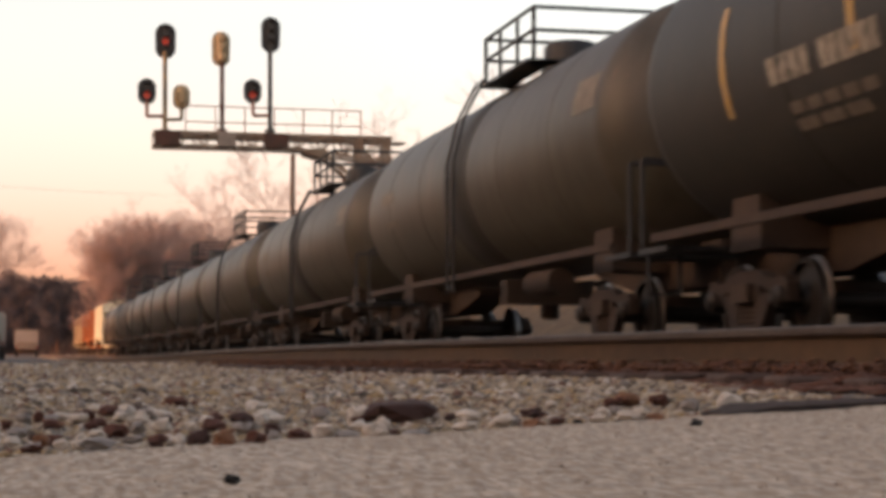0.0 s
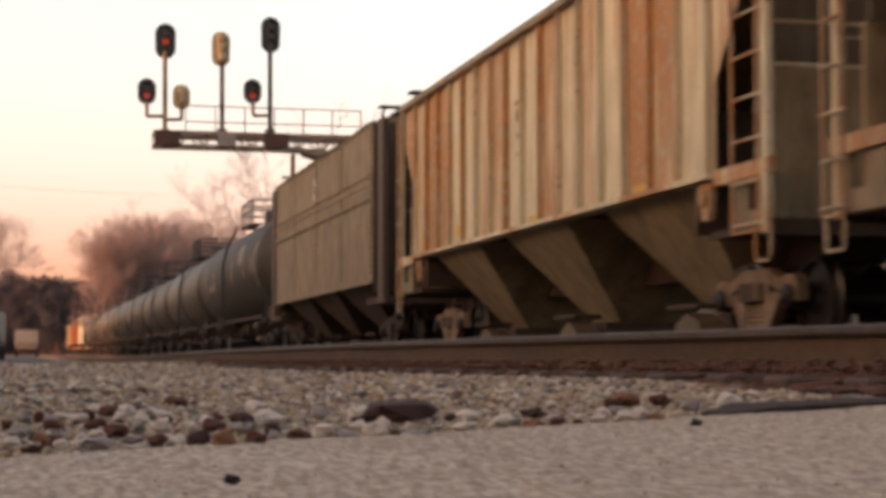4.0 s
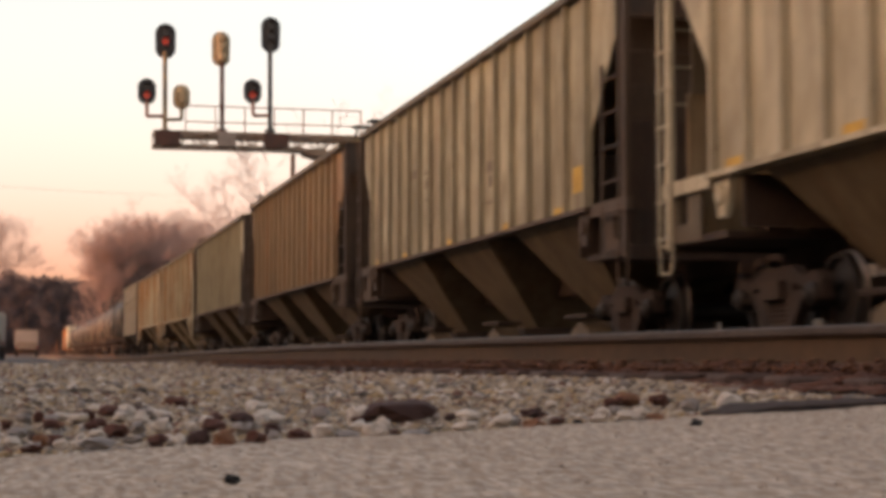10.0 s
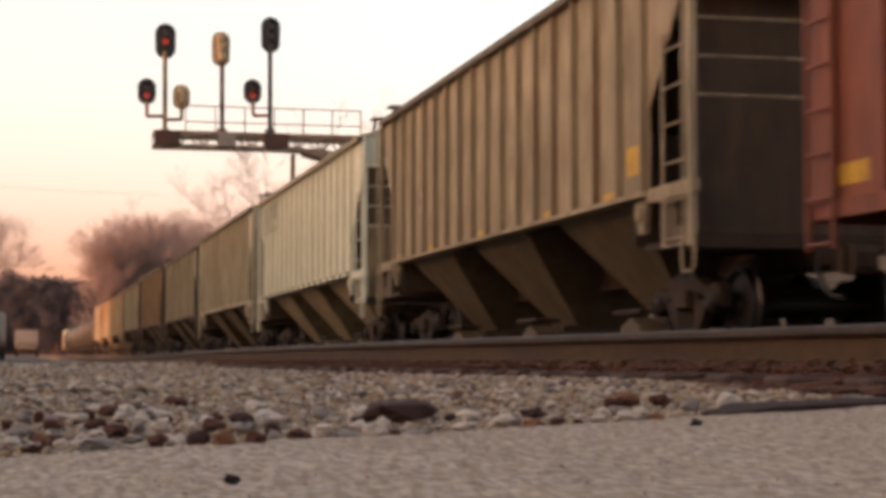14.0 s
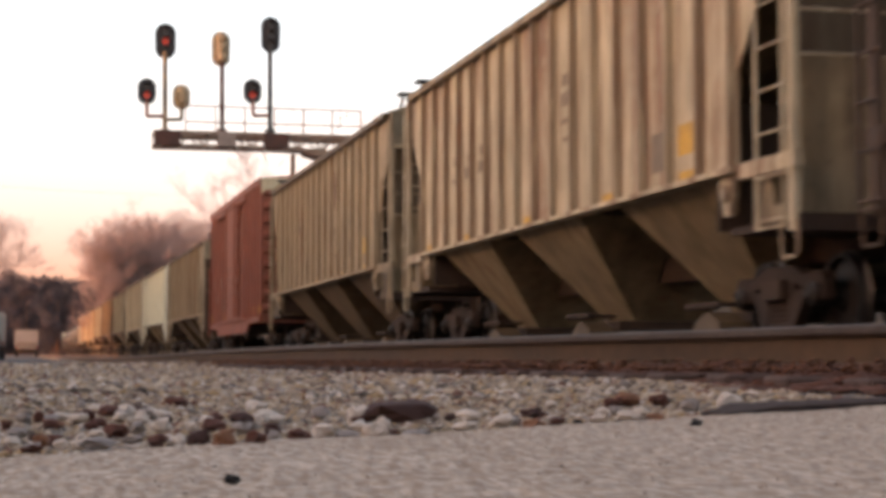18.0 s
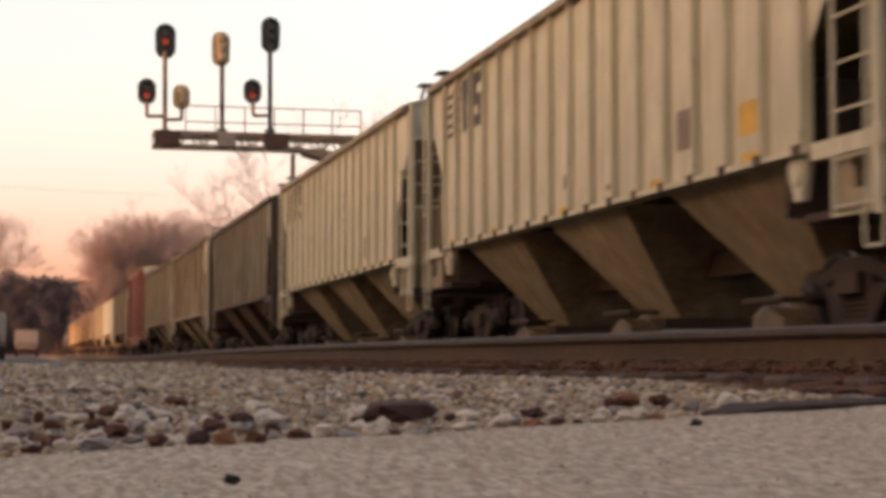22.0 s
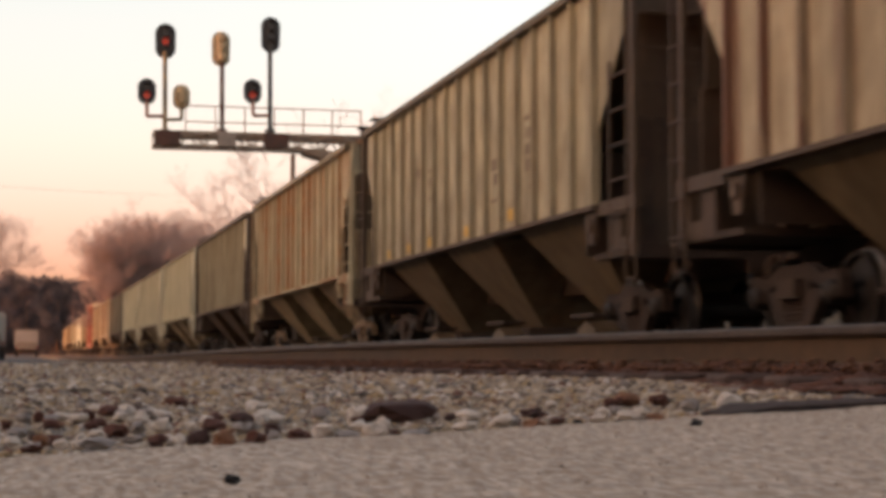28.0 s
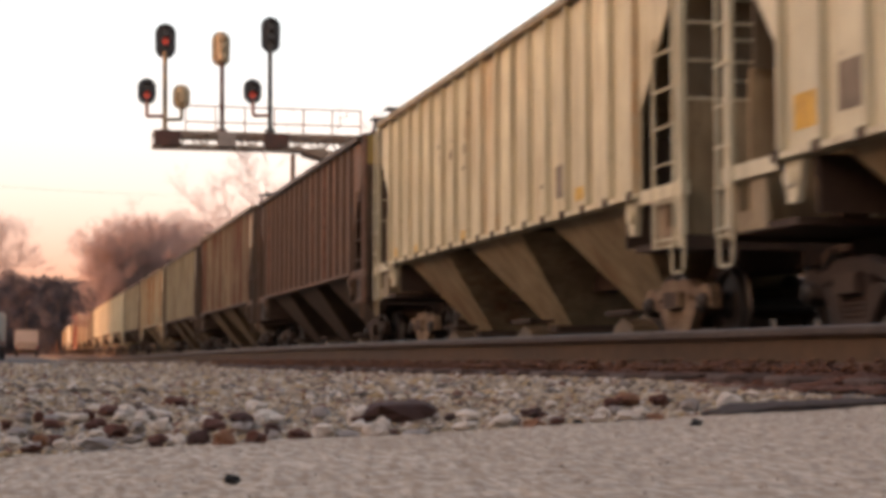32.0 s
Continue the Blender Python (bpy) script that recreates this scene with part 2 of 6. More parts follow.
def ground_z(x, y):
    d = past_slab(x, y)
    z = -0.020 + 0.040 * smooth(0.2, 2.5, d) + rise(max(y, 0)) + 0.035 * smooth(6, 30, y)
    off = bend(max(y, 0))
    bed = 0.075 * smooth(2.2 + near_shift(y) + off, 3.1 + near_shift(y) + off, x) * smooth(8, 20, y)
    z += bed + 0.06 * smooth(4.5 + off, 6.5 + off, x)
    z -= 0.10 * smooth(10.6 + off, 12.0 + off, x)
    z += 4.8 * smooth(11.6 + off, 27 + off, x) + 0.05 * math.sin(x * 0.7) * math.sin(y * 0.31) * smooth(14, 20, x)
    return z


def axis(*spans):
    out = []
    for a, b, n in spans:
        out += [a + (b - a) * i / n for i in range(n)]
    return out + [spans[-1][1]]


def ground_material():
    m, n, l, b = shader("gravel_and_grass", (0.3, 0.27, 0.23), 0.95)
    stones = n.new("ShaderNodeTexVoronoi")
    tc = n.new("ShaderNodeTexCoord")
    stones.inputs["Scale"].default_value = 28
    l.new(tc.outputs["Object"], stones.inputs["Vector"])
    hue = ramp(n, l, stones.outputs["Distance"], 0.05, 0.6, (0.43, 0.355, 0.255), (0.135, 0.103, 0.070))
    big = ramp(n, l, noise_at(n, l, 0.5, 6), 0.35, 0.65, (0.72, 0.66, 0.58), (1, 1, 1))
    gravel = mix(n, l, 1.0, hue, big, "MULTIPLY")
    blades = noise_at(n, l, 1.6, 8, (1, 1, 3))
    grass = ramp(n, l, blades, 0.3, 0.7, (0.060, 0.036, 0.015), (0.15, 0.092, 0.040))
    sx = n.new("ShaderNodeSeparateXYZ")
    l.new(tc.outputs["Object"], sx.inputs[0])
    mr = n.new("ShaderNodeMapRange")
    mr.inputs[1].default_value, mr.inputs[2].default_value = 11.0, 13.0
    l.new(sx.outputs[0], mr.inputs[0])
    # gravel darkened from the far track on: shade below the train, as colour
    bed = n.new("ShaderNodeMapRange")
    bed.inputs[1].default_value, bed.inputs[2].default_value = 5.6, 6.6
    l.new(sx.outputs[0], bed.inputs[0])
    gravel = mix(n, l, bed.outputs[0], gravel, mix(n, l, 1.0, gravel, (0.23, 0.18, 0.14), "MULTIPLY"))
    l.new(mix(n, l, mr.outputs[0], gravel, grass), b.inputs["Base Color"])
    bumped(n, l, b, stones.outputs["Distance"], 0.8, 0.02)
    return m


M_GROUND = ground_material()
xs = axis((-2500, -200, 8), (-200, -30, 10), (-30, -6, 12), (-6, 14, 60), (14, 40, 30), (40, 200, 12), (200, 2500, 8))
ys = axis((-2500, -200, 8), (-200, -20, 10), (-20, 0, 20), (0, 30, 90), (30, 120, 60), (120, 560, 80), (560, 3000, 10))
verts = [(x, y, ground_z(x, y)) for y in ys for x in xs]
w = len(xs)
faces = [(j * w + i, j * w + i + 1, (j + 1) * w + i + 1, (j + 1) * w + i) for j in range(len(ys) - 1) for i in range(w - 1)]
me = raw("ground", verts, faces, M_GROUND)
for p in me.polygons:
    p.use_smooth = True
ground = tagged(new("ground", me), "grey gravel beside the tracks turning to dry tan grass", "ground", kind="structure")

# concrete pad under the camera
m, n, l, b = shader("pad_concrete", (0.42, 0.37, 0.31), 0.95)
pits = noise_at(n, l, 70, 6, (1, 0.35, 1))
blot = noise_at(n, l, 3.0, 5)
c = mix(n, l, ramp(n, l, pits, 0.36, 0.66), (0.345, 0.285, 0.215), (0.60, 0.515, 0.40))
c = mix(n, l, 0.6, c, ramp(n, l, blot, 0.3, 0.7, (0.74, 0.68, 0.61), (1, 1, 1)), "MULTIPLY")
mottle = noise_at(n, l, 120, 4, (1, 0.22, 1))
c = mix(n, l, ramp(n, l, mottle, 0.44, 0.56), mix(n, l, 1.0, c, (0.86, 0.77, 0.69), "MULTIPLY"), mix(n, l, 1.0, c, (1.11, 1.12, 1.15), "MULTIPLY"))
speck = noise_at(n, l, 160, 3)
c = mix(n, l, ramp(n, l, speck, 0.75, 0.81), c, (0.09, 0.075, 0.06))
l.new(c, b.inputs["Base Color"])
bumped(n, l, b, pits, 0.4, 0.004)
M_PAD = m


def pad():
    bm = bmesh.new()
    a, w = SLAB_A, SLAB_WAY
    cols = axis((-9.0, -1.2, 6), (-1.2, 2.9, 480), (2.9, 3.4, 2))
    rows = axis((-0.0, 1.3, 150), (1.3, 9.0, 8))
    out = Vector((w.y, -w.x))
    grid = []
    for i, u in enumerate(cols):
        line = []
        for j, v in enumerate(rows):
            ragged = 0.02 * noise.noise(Vector((u * 6, 3, 0))) + 0.012 * noise.noise(Vector((u * 22, 7, 0))) if j == 0 else 0
            p = a + w * u + out * (v + ragged)
            z = 0.004 * noise.noise(Vector((p.x * 2, p.y * 2, 4))) + 0.0025 * noise.noise(Vector((p.x * 14, p.y * 14, 0)))
            z += 0.0022 * noise.noise(Vector((p.x * 45, p.y * 45, 0)))
            line.append(bm.verts.new((p.x, p.y, z - (0.006 if j == 0 else 0))))
        grid.append(line)
    for c0, c1 in zip(grid, grid[1:]):
        for i in range(len(rows) - 1):
            bm.faces.new((c0[i], c1[i], c1[i + 1], c0[i + 1]))
        low = [bm.verts.new((v.co.x, v.co.y, -0.15)) for v in (c0[0], c1[0])]
        bm.faces.new((c0[0], low[0], low[1], c1[0]))
    return mesh_of("pavement", bm, M_PAD, True)


pavement = tagged(new("pavement", pad()), "worn grey-tan concrete pad with pitted surface", "pavement", kind="structure")

# ---- tracks ----
RAIL_SHAPE = [(-0.075, 0.0), (0.075, 0.0), (0.075, 0.012), (0.02, 0.030), (0.010, 0.050), (0.010, 0.135), (-0.010, 0.135),
              (-0.010, 0.050), (-0.02, 0.030), (-0.075, 0.012)]


def rail_run(bm, place, shape):
    rings = []
    for s in axis((-60, 0, 10), (0, 30, 60), (30, 240, 40), (240, 640, 60)):
        x, z = place(s)
        rings.append([(x + a, s, z - 0.186 + h) for a, h in shape])
    loft(bm, rings)


def near_line(side):
    return lambda s: (2.88 + (GAUGE if side else 0) + near_shift(s) + bend(s), near_top(s))


def far_line(side):
    return lambda s: (FAR_X + (0.755 if side else -0.755) + bend(s), RAIL + rise(s))


def tie_mesh():
    bm = bmesh.new()
    box(bm, -1.3, 1.3, -0.115, 0.115, -0.18, 0.0)
    bmesh.ops.bevel(bm, geom=bm.edges[:], offset=0.012, segments=1, affect="EDGES")
    return mesh_of("tie", bm, M_TIE)


def plate_mesh():
    bm = bmesh.new()
    box(bm, -0.18, 0.18, -0.10, 0.10, 0, 0.016)
    for x in (-0.098, 0.098):
        for y in (-0.05, 0.06):
            box(bm, x - 0.012, x + 0.012, y - 0.012, y + 0.012, 0.01, 0.05)
            box(bm, x - 0.020, x + 0.020, y - 0.018, y + 0.018, 0.042, 0.058)
    return mesh_of("tie_plate", bm, M_RAIL)


HEAD_SHAPE = [(0.008, 0.126), (0.030, 0.142), (0.037, 0.150), (0.037, 0.178), (0.030, 0.186), (-0.030, 0.186), (-0.037, 0.178), (-0.037, 0.150), (-0.030, 0.142), (-0.008, 0.126)]


def track(label, lines, first, count, step, plates):
    t = thing("railway_track", label, "track", kind="structure")
    for line in lines:
        bm = bmesh.new()
        rail_run(bm, line, RAIL_SHAPE)
        r = part("rail", bm, M_RAIL, t, smooth=True)
        bm = bmesh.new()
        rail_run(bm, line, HEAD_SHAPE)
        part("rail_head", bm, M_HEAD, r, "worn greyish rail head", smooth=True)
    tie, plate = tie_mesh(), plate_mesh()
    for i in range(count):
        s = first + i * step + random.uniform(-0.03, 0.03)
        (x0, z), (x1, _) = lines[0](s), lines[1](s)
        o = part("tie", tie, None, t)
        o.location = ((x0 + x1) / 2 + random.uniform(-0.04, 0.04), s, z - 0.186 - 0.016 - random.uniform(0, 0.008))
        o.rotation_euler = (0, random.uniform(-0.006, 0.006), random.uniform(-0.02, 0.02))
        if i < plates:
            for x in (x0, x1):
                o = part("tie_plate", plate, None, t)
                o.location = (x, s, z - 0.186 - 0.016)
    return t


track("rusty near track with bright rail heads on wooden ties", (near_line(0), near_line(1)), 2.0, 150, 0.5, 60)
track("far track with bright rail heads on wooden ties", (far_line(0), far_line(1)), 4.0, 120, 0.5, 0)

# ---- train ----
# how far the train has gone at each time
GONE = [(0, 0.40), (1, 12.40), (2, 26.06), (3, 39.34), (3.5, 45.41), (5.5, 70.71), (6, 77.16), (7, 89.30), (8, 102.03), (9, 114.52), (10, 127.28), (11, 140.21), (12, 153.00), (13, 166.03), (14, 179.13), (14.5, 185.28), (16.5, 210.60), (17, 216.60), (18, 230.49), (19, 242.82), (20, 256.64), (21, 268.40), (22, 282.82), (23, 294.73), (24, 308.45), (25, 320.58), (25.5, 326.65), (27.5, 352.79), (28, 360.30), (29, 372.88), (30, 386.74), (31, 398.76), (32, 412.43)]


def gone(t):
    for (t0, d0), (t1, d1) in zip(GONE, GONE[1:]):
        if t <= t1:
            return d0 + (d1 - d0) * (t - t0) / (t1 - t0)
    return GONE[-1][1]



def side_frame(bm):
    x0, x1 = -0.06, 0.06
    prism(bm, [(-0.62, 0.62), (-0.35, 0.74), (0.35, 0.74), (0.62, 0.62), (0.62, 0.50), (0.32, 0.60), (-0.32, 0.60), (-0.62, 0.50)], x0, x1)
    prism(bm, [(-0.66, 0.50), (-0.40, 0.50), (-0.22, 0.20), (0.22, 0.20), (0.40, 0.50), (0.66, 0.50), (0.30, 0.08), (-0.30, 0.08)], x0, x1)
    for y in (-0.30, 0.30):
        box(bm, x0, x1, y - 0.06, y + 0.06, 0.18, 0.62)
    for y in (-0.86, 0.86):
        prism(bm, [(y - 0.17, 0.40), (y - 0.17, 0.58), (y - 0.10, 0.66), (y + 0.10, 0.66), (y + 0.17, 0.58), (y + 0.17, 0.40), (y + 0.12, 0.40),
                   (y + 0.12, 0.52), (y - 0.12, 0.52), (y - 0.12, 0.40)], x0, x1)
        k = 1 if y > 0 else -1
        prism(bm, [(k * 0.60, 0.50), (k * 0.60, 0.63), (k * 0.72, 0.64), (k * 0.72, 0.52)], x0, x1)


def springs(bm):
    for y in (-0.16, 0.0, 0.16):
        lathe(bm, [(0.065 + (0.012 if i % 2 else 0), 0.20 + i * 0.025) for i in range(9)], 10, "z", (0, y, 0))
    box(bm, -0.14, 0.14, -0.24, 0.24, 0.42, 0.60)


def wheelset(bm):
    for k in (-1, 1):
        lathe(bm, [(0.10, k * 0.68), (0.12, k * 0.66), (0.36, k * 0.69), (0.39, k * 0.685), (0.445, k * 0.685), (0.445, k * 0.715), (0.42, k * 0.725),
                   (0.415, k * 0.82), (0.375, k * 0.82), (0.36, k * 0.76), (0.14, k * 0.80), (0.11, k * 0.84)], 24)
    lathe(bm, [(0.085, -1.05), (0.085, 1.05)], 12)


def wheel_mesh():
    if "wheel_mesh" not in STORE:
        bm = bmesh.new()
        wheelset(bm)
        me = mesh_of("wheelset", bm, M_STEEL, True)
        me.materials.append(M_TREAD)
        for p in me.polygons:
            if all(math.hypot(me.vertices[i].co.y, me.vertices[i].co.z) > 0.41 and abs(me.vertices[i].co.x) > 0.712 for i in p.vertices):
                p.material_index = 1
        STORE["wheel_mesh"] = me
    return STORE["wheel_mesh"]


def bearing(bm):
    lathe(bm, [(0.11, -0.10), (0.115, 0.0), (0.115, 0.06), (0.08, 0.09), (0.02, 0.10)], 14)
    for i in range(3):
        a = i * 2.094
        tube(bm, (0.08, 0.05 * math.cos(a), 0.05 * math.sin(a)), (0.12, 0.05 * math.cos(a), 0.05 * math.sin(a)), 0.016, 6)


def bolster(bm):
    loft(bm, [[(-1.15, -0.2, 0.42), (-1.15, 0.2, 0.42), (-1.15, 0.2, 0.60), (-1.15, -0.2, 0.60)],
              [(0, -0.2, 0.32), (0, 0.2, 0.32), (0, 0.2, 0.66), (0, -0.2, 0.66)],
              [(1.15, -0.2, 0.42), (1.15, 0.2, 0.42), (1.15, 0.2, 0.60), (1.15, -0.2, 0.60)]])
    for y in (-0.45, 0.45):
        box(bm, -0.75, 0.75, y - 0.05, y + 0.05, 0.34, 0.42)


WHEELSETS = []


def truck(car, y, colour=None):
    colour = colour or M_TRUCK
    t = part("truck", stored("bolster", M_UNDER, bolster), None, car)
    t.location = (0, y, 0)
    for k in (-1, 1):
        f = part("side_frame", stored("side_frame", colour, side_frame), None, t, "cast steel side frame")
        f.location = (k * 1.0, 0, 0)
        s = part("spring_nest", stored("springs", colour, springs), None, t)
        s.location = (k * 1.0, 0, 0)
    for i, dy in enumerate((-0.86, 0.86)):
        w = part("wheelset", wheel_mesh(), None, t)
        w.location = (0, dy, 0.415)
        WHEELSETS.append((w, i))
        for k in (-1, 1):
            b = part("bearing_cap", stored("bearing", M_STEEL, bearing, True), None, t, "roller bearing end cap")
            b.location = (k * 1.04, dy, 0.45)
            b.rotation_euler = (0, 0, 0 if k > 0 else math.pi)


def coupler(bm):
    box(bm, -0.08, 0.08, -0.9, 0.0, 0.76, 0.94)
    prism(bm, [(0.0, 0.70), (0.0, 1.0), (0.26, 1.0), (0.30, 0.92), (0.30, 0.78), (0.26, 0.70)], -0.16, 0.10)
    tube(bm, (0.14, 0.12, 0.98), (0.14, 0.12, 0.72), 0.06, 8)


def air_hose(bm):
    pts = [(0.25, -0.1, 0.80), (0.27, 0.05, 0.62), (0.25, 0.22, 0.48), (0.20, 0.38, 0.46)]
    for a, b in zip(pts, pts[1:]):
        tube(bm, a, b, 0.03, 6)


def both_ends(car, name, key, material, build, y, label="", smooth_faces=False):
    for k in (1, -1):
        o = part(name, stored(key, material, build, smooth_faces), None, car, label)
        o.location = (0, k * y, 0)
        o.rotation_euler = (0, 0, 0 if k > 0 else math.pi)


# -- covered hopper car: long side y, left side -x --
HW, SILL, EAVE = 1.58, 1.66, 4.36
YB, YT, YE = 6.93, 7.85, 8.32
RIBS = 16


def hop_side(bm):
    out = [(-YB, SILL), (YB, SILL), (YB, 2.56), (YT, 3.58), (YT, EAVE), (-YT, EAVE), (-YT, 3.58), (-YB, 2.56)]
    prism(bm, out, -HW, -HW + 0.03)


def hop_rib(bm):
    loft(bm, [[(-HW + 0.004, -0.044, z), (-HW - 0.078, -0.036, z), (-HW - 0.078, 0.036, z), (-HW + 0.004, 0.044, z)] for z in (SILL + 0.02, EAVE - 0.06)])


def hop_sill(bm):
    box(bm, -HW - 0.10, -HW + 0.14, -YB - 0.05, YB + 0.05, SILL - 0.045, SILL + 0.012)


def hop_foot(bm):
    """Bracket under the foot of one rib."""
    prism(bm, [(-0.06, SILL + 0.035), (0.06, SILL + 0.035), (0.045, SILL - 0.075), (-0.045, SILL - 0.075)], -HW - 0.125, -HW - 0.095)


def hop_chord(bm):
    box(bm, -HW - 0.11, -HW + 0.10, -YT - 0.03, YT + 0.03, EAVE - 0.07, EAVE + 0.03)


def hop_roof(bm):
    n = 8
    ring = lambda y, lift: [(-HW - 0.06 + (2 * HW + 0.12) * i / n, y, EAVE + 0.032 + lift + 0.26 * math.sin(math.pi * i / n)) for i in range(n + 1)] + \
        [(HW + 0.06, y, EAVE + 0.031), (-HW - 0.06, y, EAVE + 0.031)]
    loft(bm, [ring(-YE + 0.05, 0), ring(YE - 0.05, 0)])
    for i in range(13):
        y = -YT + 0.2 + (2 * YT - 0.4) * i / 12
        loft(bm, [ring(y - 0.03, 0.03), ring(y + 0.03, 0.03)])


def hop_board(bm):
    for x in (-0.62, 0.62):
        for k in range(3):
            box(bm, x - 0.22 + k * 0.16, x - 0.22 + k * 0.16 + 0.13, -YE - 0.05, YE + 0.05, EAVE + 0.44, EAVE + 0.47)
        for i in range(9):
            y = -YE + 0.1 + (2 * YE - 0.2) * i / 8
            box(bm, x - 0.24, x + 0.26, y - 0.03, y + 0.03, EAVE + 0.20, EAVE + 0.44)
    for y in (-YE + 0.12, YE - 0.12):
        box(bm, -1.45, 1.45, y - 0.20, y + 0.20, EAVE + 0.33, EAVE + 0.36)
        for x in (-1.35, -0.6, 0.6, 1.35):
            bar(bm, (x, y, EAVE + 0.33), (x, y * 0.955, EAVE + 0.10), 0.04)


def hop_hatches(bm):
    box(bm, -0.34, 0.34, -7.2, 7.2, EAVE + 0.26, EAVE + 0.40)
    for i in range(8):
        y = -6.6 + 13.2 * i / 7
        box(bm, -0.38, 0.38, y - 0.10, y + 0.10, EAVE + 0.38, EAVE + 0.44)


def hop_bay(bm):
    """One funnel: a mouth set in under the sill that narrows to the outlet."""
    top = [(-1.52, -1.52, SILL - 0.02), (1.52, -1.52, SILL - 0.02), (1.52, 1.52, SILL - 0.02), (-1.52, 1.52, SILL - 0.02)]
    low = [(-0.46, -0.56, 0.36), (0.46, -0.56, 0.36), (0.46, 0.56, 0.36), (-0.46, 0.56, 0.36)]
    loft(bm, [low, top])


def hop_ridge(bm):
    """Peaked inner floor over one gap between the funnels."""
    prism(bm, [(-0.85, SILL - 0.01), (0, SILL + 0.75), (0.85, SILL - 0.01), (0.80, SILL - 0.02), (0, SILL + 0.68), (-0.80, SILL - 0.02)], -HW + 0.04, HW - 0.04)


def hop_gate(bm):
    box(bm, -0.68, 0.68, -0.60, 0.60, 0.24, 0.355)
    tube(bm, (-1.05, -0.50, 0.42), (-1.05, 0.50, 0.42), 0.035, 8)
    for y in (-0.45, 0.45):
        tube(bm, (-1.05, y, 0.42), (-0.7, y, 0.42), 0.03, 6)


def hop_tray(bm):
    """Sloped tray that sticks out below the gate."""
    prism(bm, [(-0.40, 0.14), (-0.36, 0.24), (0.0, 0.36), (0.36, 0.24), (0.40, 0.14)], -1.02, -0.62)


def hop_slope(bm):
    """The end slope sheet that runs in under the roof, open below over the truck."""
    w = HW - 0.04
    loft(bm, [[(-w, y, z), (w, y, z), (w, y - 0.06, z), (-w, y - 0.06, z)] for y, z in ((4.55, SILL - 0.03), (YT - 0.06, EAVE - 0.45), (YT - 0.03, EAVE + 0.02))])
    for x in (-0.75, 0.75):
        bar(bm, (x, YB - 0.2, 1.1), (x, YB - 0.2, 2.95), 0.12, 0.10)


def hop_bulkhead(bm):
    """Low wall between the truck and the first funnel, behind the slope sheet's foot."""
    box(bm, -HW + 0.05, HW - 0.05, 6.28, 6.33, 1.10, SILL - 0.05)


def hop_web(bm):
    """The bolster web that stands on the sill inside the open corner."""
    box(bm, -HW + 0.05, HW - 0.05, 6.44, 6.49, SILL + 0.02, 2.36)


def hop_platform(bm):
    box(bm, -HW + 0.03, HW - 0.03, YB - 0.25, YE, 1.03, 1.10)
    box(bm, -HW + 0.02, HW - 0.02, YE - 0.10, YE, 0.98, 1.13)


def hop_skirt(bm):
    """Plate under the corner of the side sill, cut out in the middle."""
    prism(bm, [(YB + 0.42, SILL - 0.121), (YB + 0.42, 1.05), (YE - 0.11, 1.05), (YE - 0.11, SILL - 0.121), (YE - 0.30, SILL - 0.121), (YE - 0.30, 1.24), (YB + 0.78, 1.24), (YB + 0.78, SILL - 0.121)], -HW + 0.02, -HW + 0.07)


def hop_posts(bm):
    box(bm, -HW - 0.03, -HW + 0.045, YE - 0.17, YE - 0.06, 1.0, EAVE + 0.02)


def hop_posts_r(bm):
    box(bm, HW - 0.045, HW + 0.03, YE - 0.17, YE - 0.06, 1.0, EAVE + 0.02)


def hop_fascia(bm):
    box(bm, -HW + 0.05, HW - 0.05, YE - 0.155, YE - 0.125, 3.80, EAVE + 0.03)


# end paints; the rust and upper tones also carry the shade of the recess
P_ENDS = paint("paint_end_rust_shade", (0.088, 0.050, 0.028), 0.50, 0.5, 0.35, 26, (0.045, 0.022, 0.011), ribbed=False)
P_ENDS_U = paint("paint_end_upper_shade", (0.120, 0.086, 0.054), 0.30, 0.4, 0.35, 30, (0.070, 0.038, 0.020), ribbed=False)
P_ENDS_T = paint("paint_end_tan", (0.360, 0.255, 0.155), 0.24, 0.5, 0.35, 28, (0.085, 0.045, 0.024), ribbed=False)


def hop_panel(bm):
    box(bm, -HW + 0.10, HW - 0.10, YE - 0.42, YE - 0.38, 1.11, 2.62)


def hop_upper(bm):
    """Added sheet between the fascia and the lower panel, coloured like the shaded slope behind."""
    box(bm, -HW + 0.10, HW - 0.10, YE - 0.54, YE - 0.50, 2.60, 3.98)


def hop_stile(bm):
    """Upright of the ladder on the end of the car."""
    box(bm, -HW + 0.60, -HW + 0.645, YE - 0.11, YE - 0.07, 2.40, EAVE - 0.08)


def hop_sill_end(bm):
    """Side sill across the open corner."""
    box(bm, -HW - 0.035, -HW + 0.05, YB + 0.05, YE, SILL - 0.12, SILL + 0.03)


def hop_jack(bm):
    """Gusset plate with a round hole under the sill where the open corner starts."""
    y = YB - 0.10
    prism(bm, [(y - 0.36, SILL - 0.046), (y - 0.22, 1.22), (y - 0.04, 1.22), (y + 0.08, SILL - 0.046)], -HW - 0.02, -HW + 0.05)
    lathe(bm, [(0.09, -HW - 0.06), (0.09, -HW - 0.015), (0.05, -HW - 0.015), (0.05, -HW - 0.06)], 12, "x", (0, y - 0.13, 1.44))


def hop_crossbar(bm):
    box(bm, -HW + 0.046, HW - 0.046, YE - 0.12, YE - 0.06, EAVE - 0.62, EAVE - 0.56)


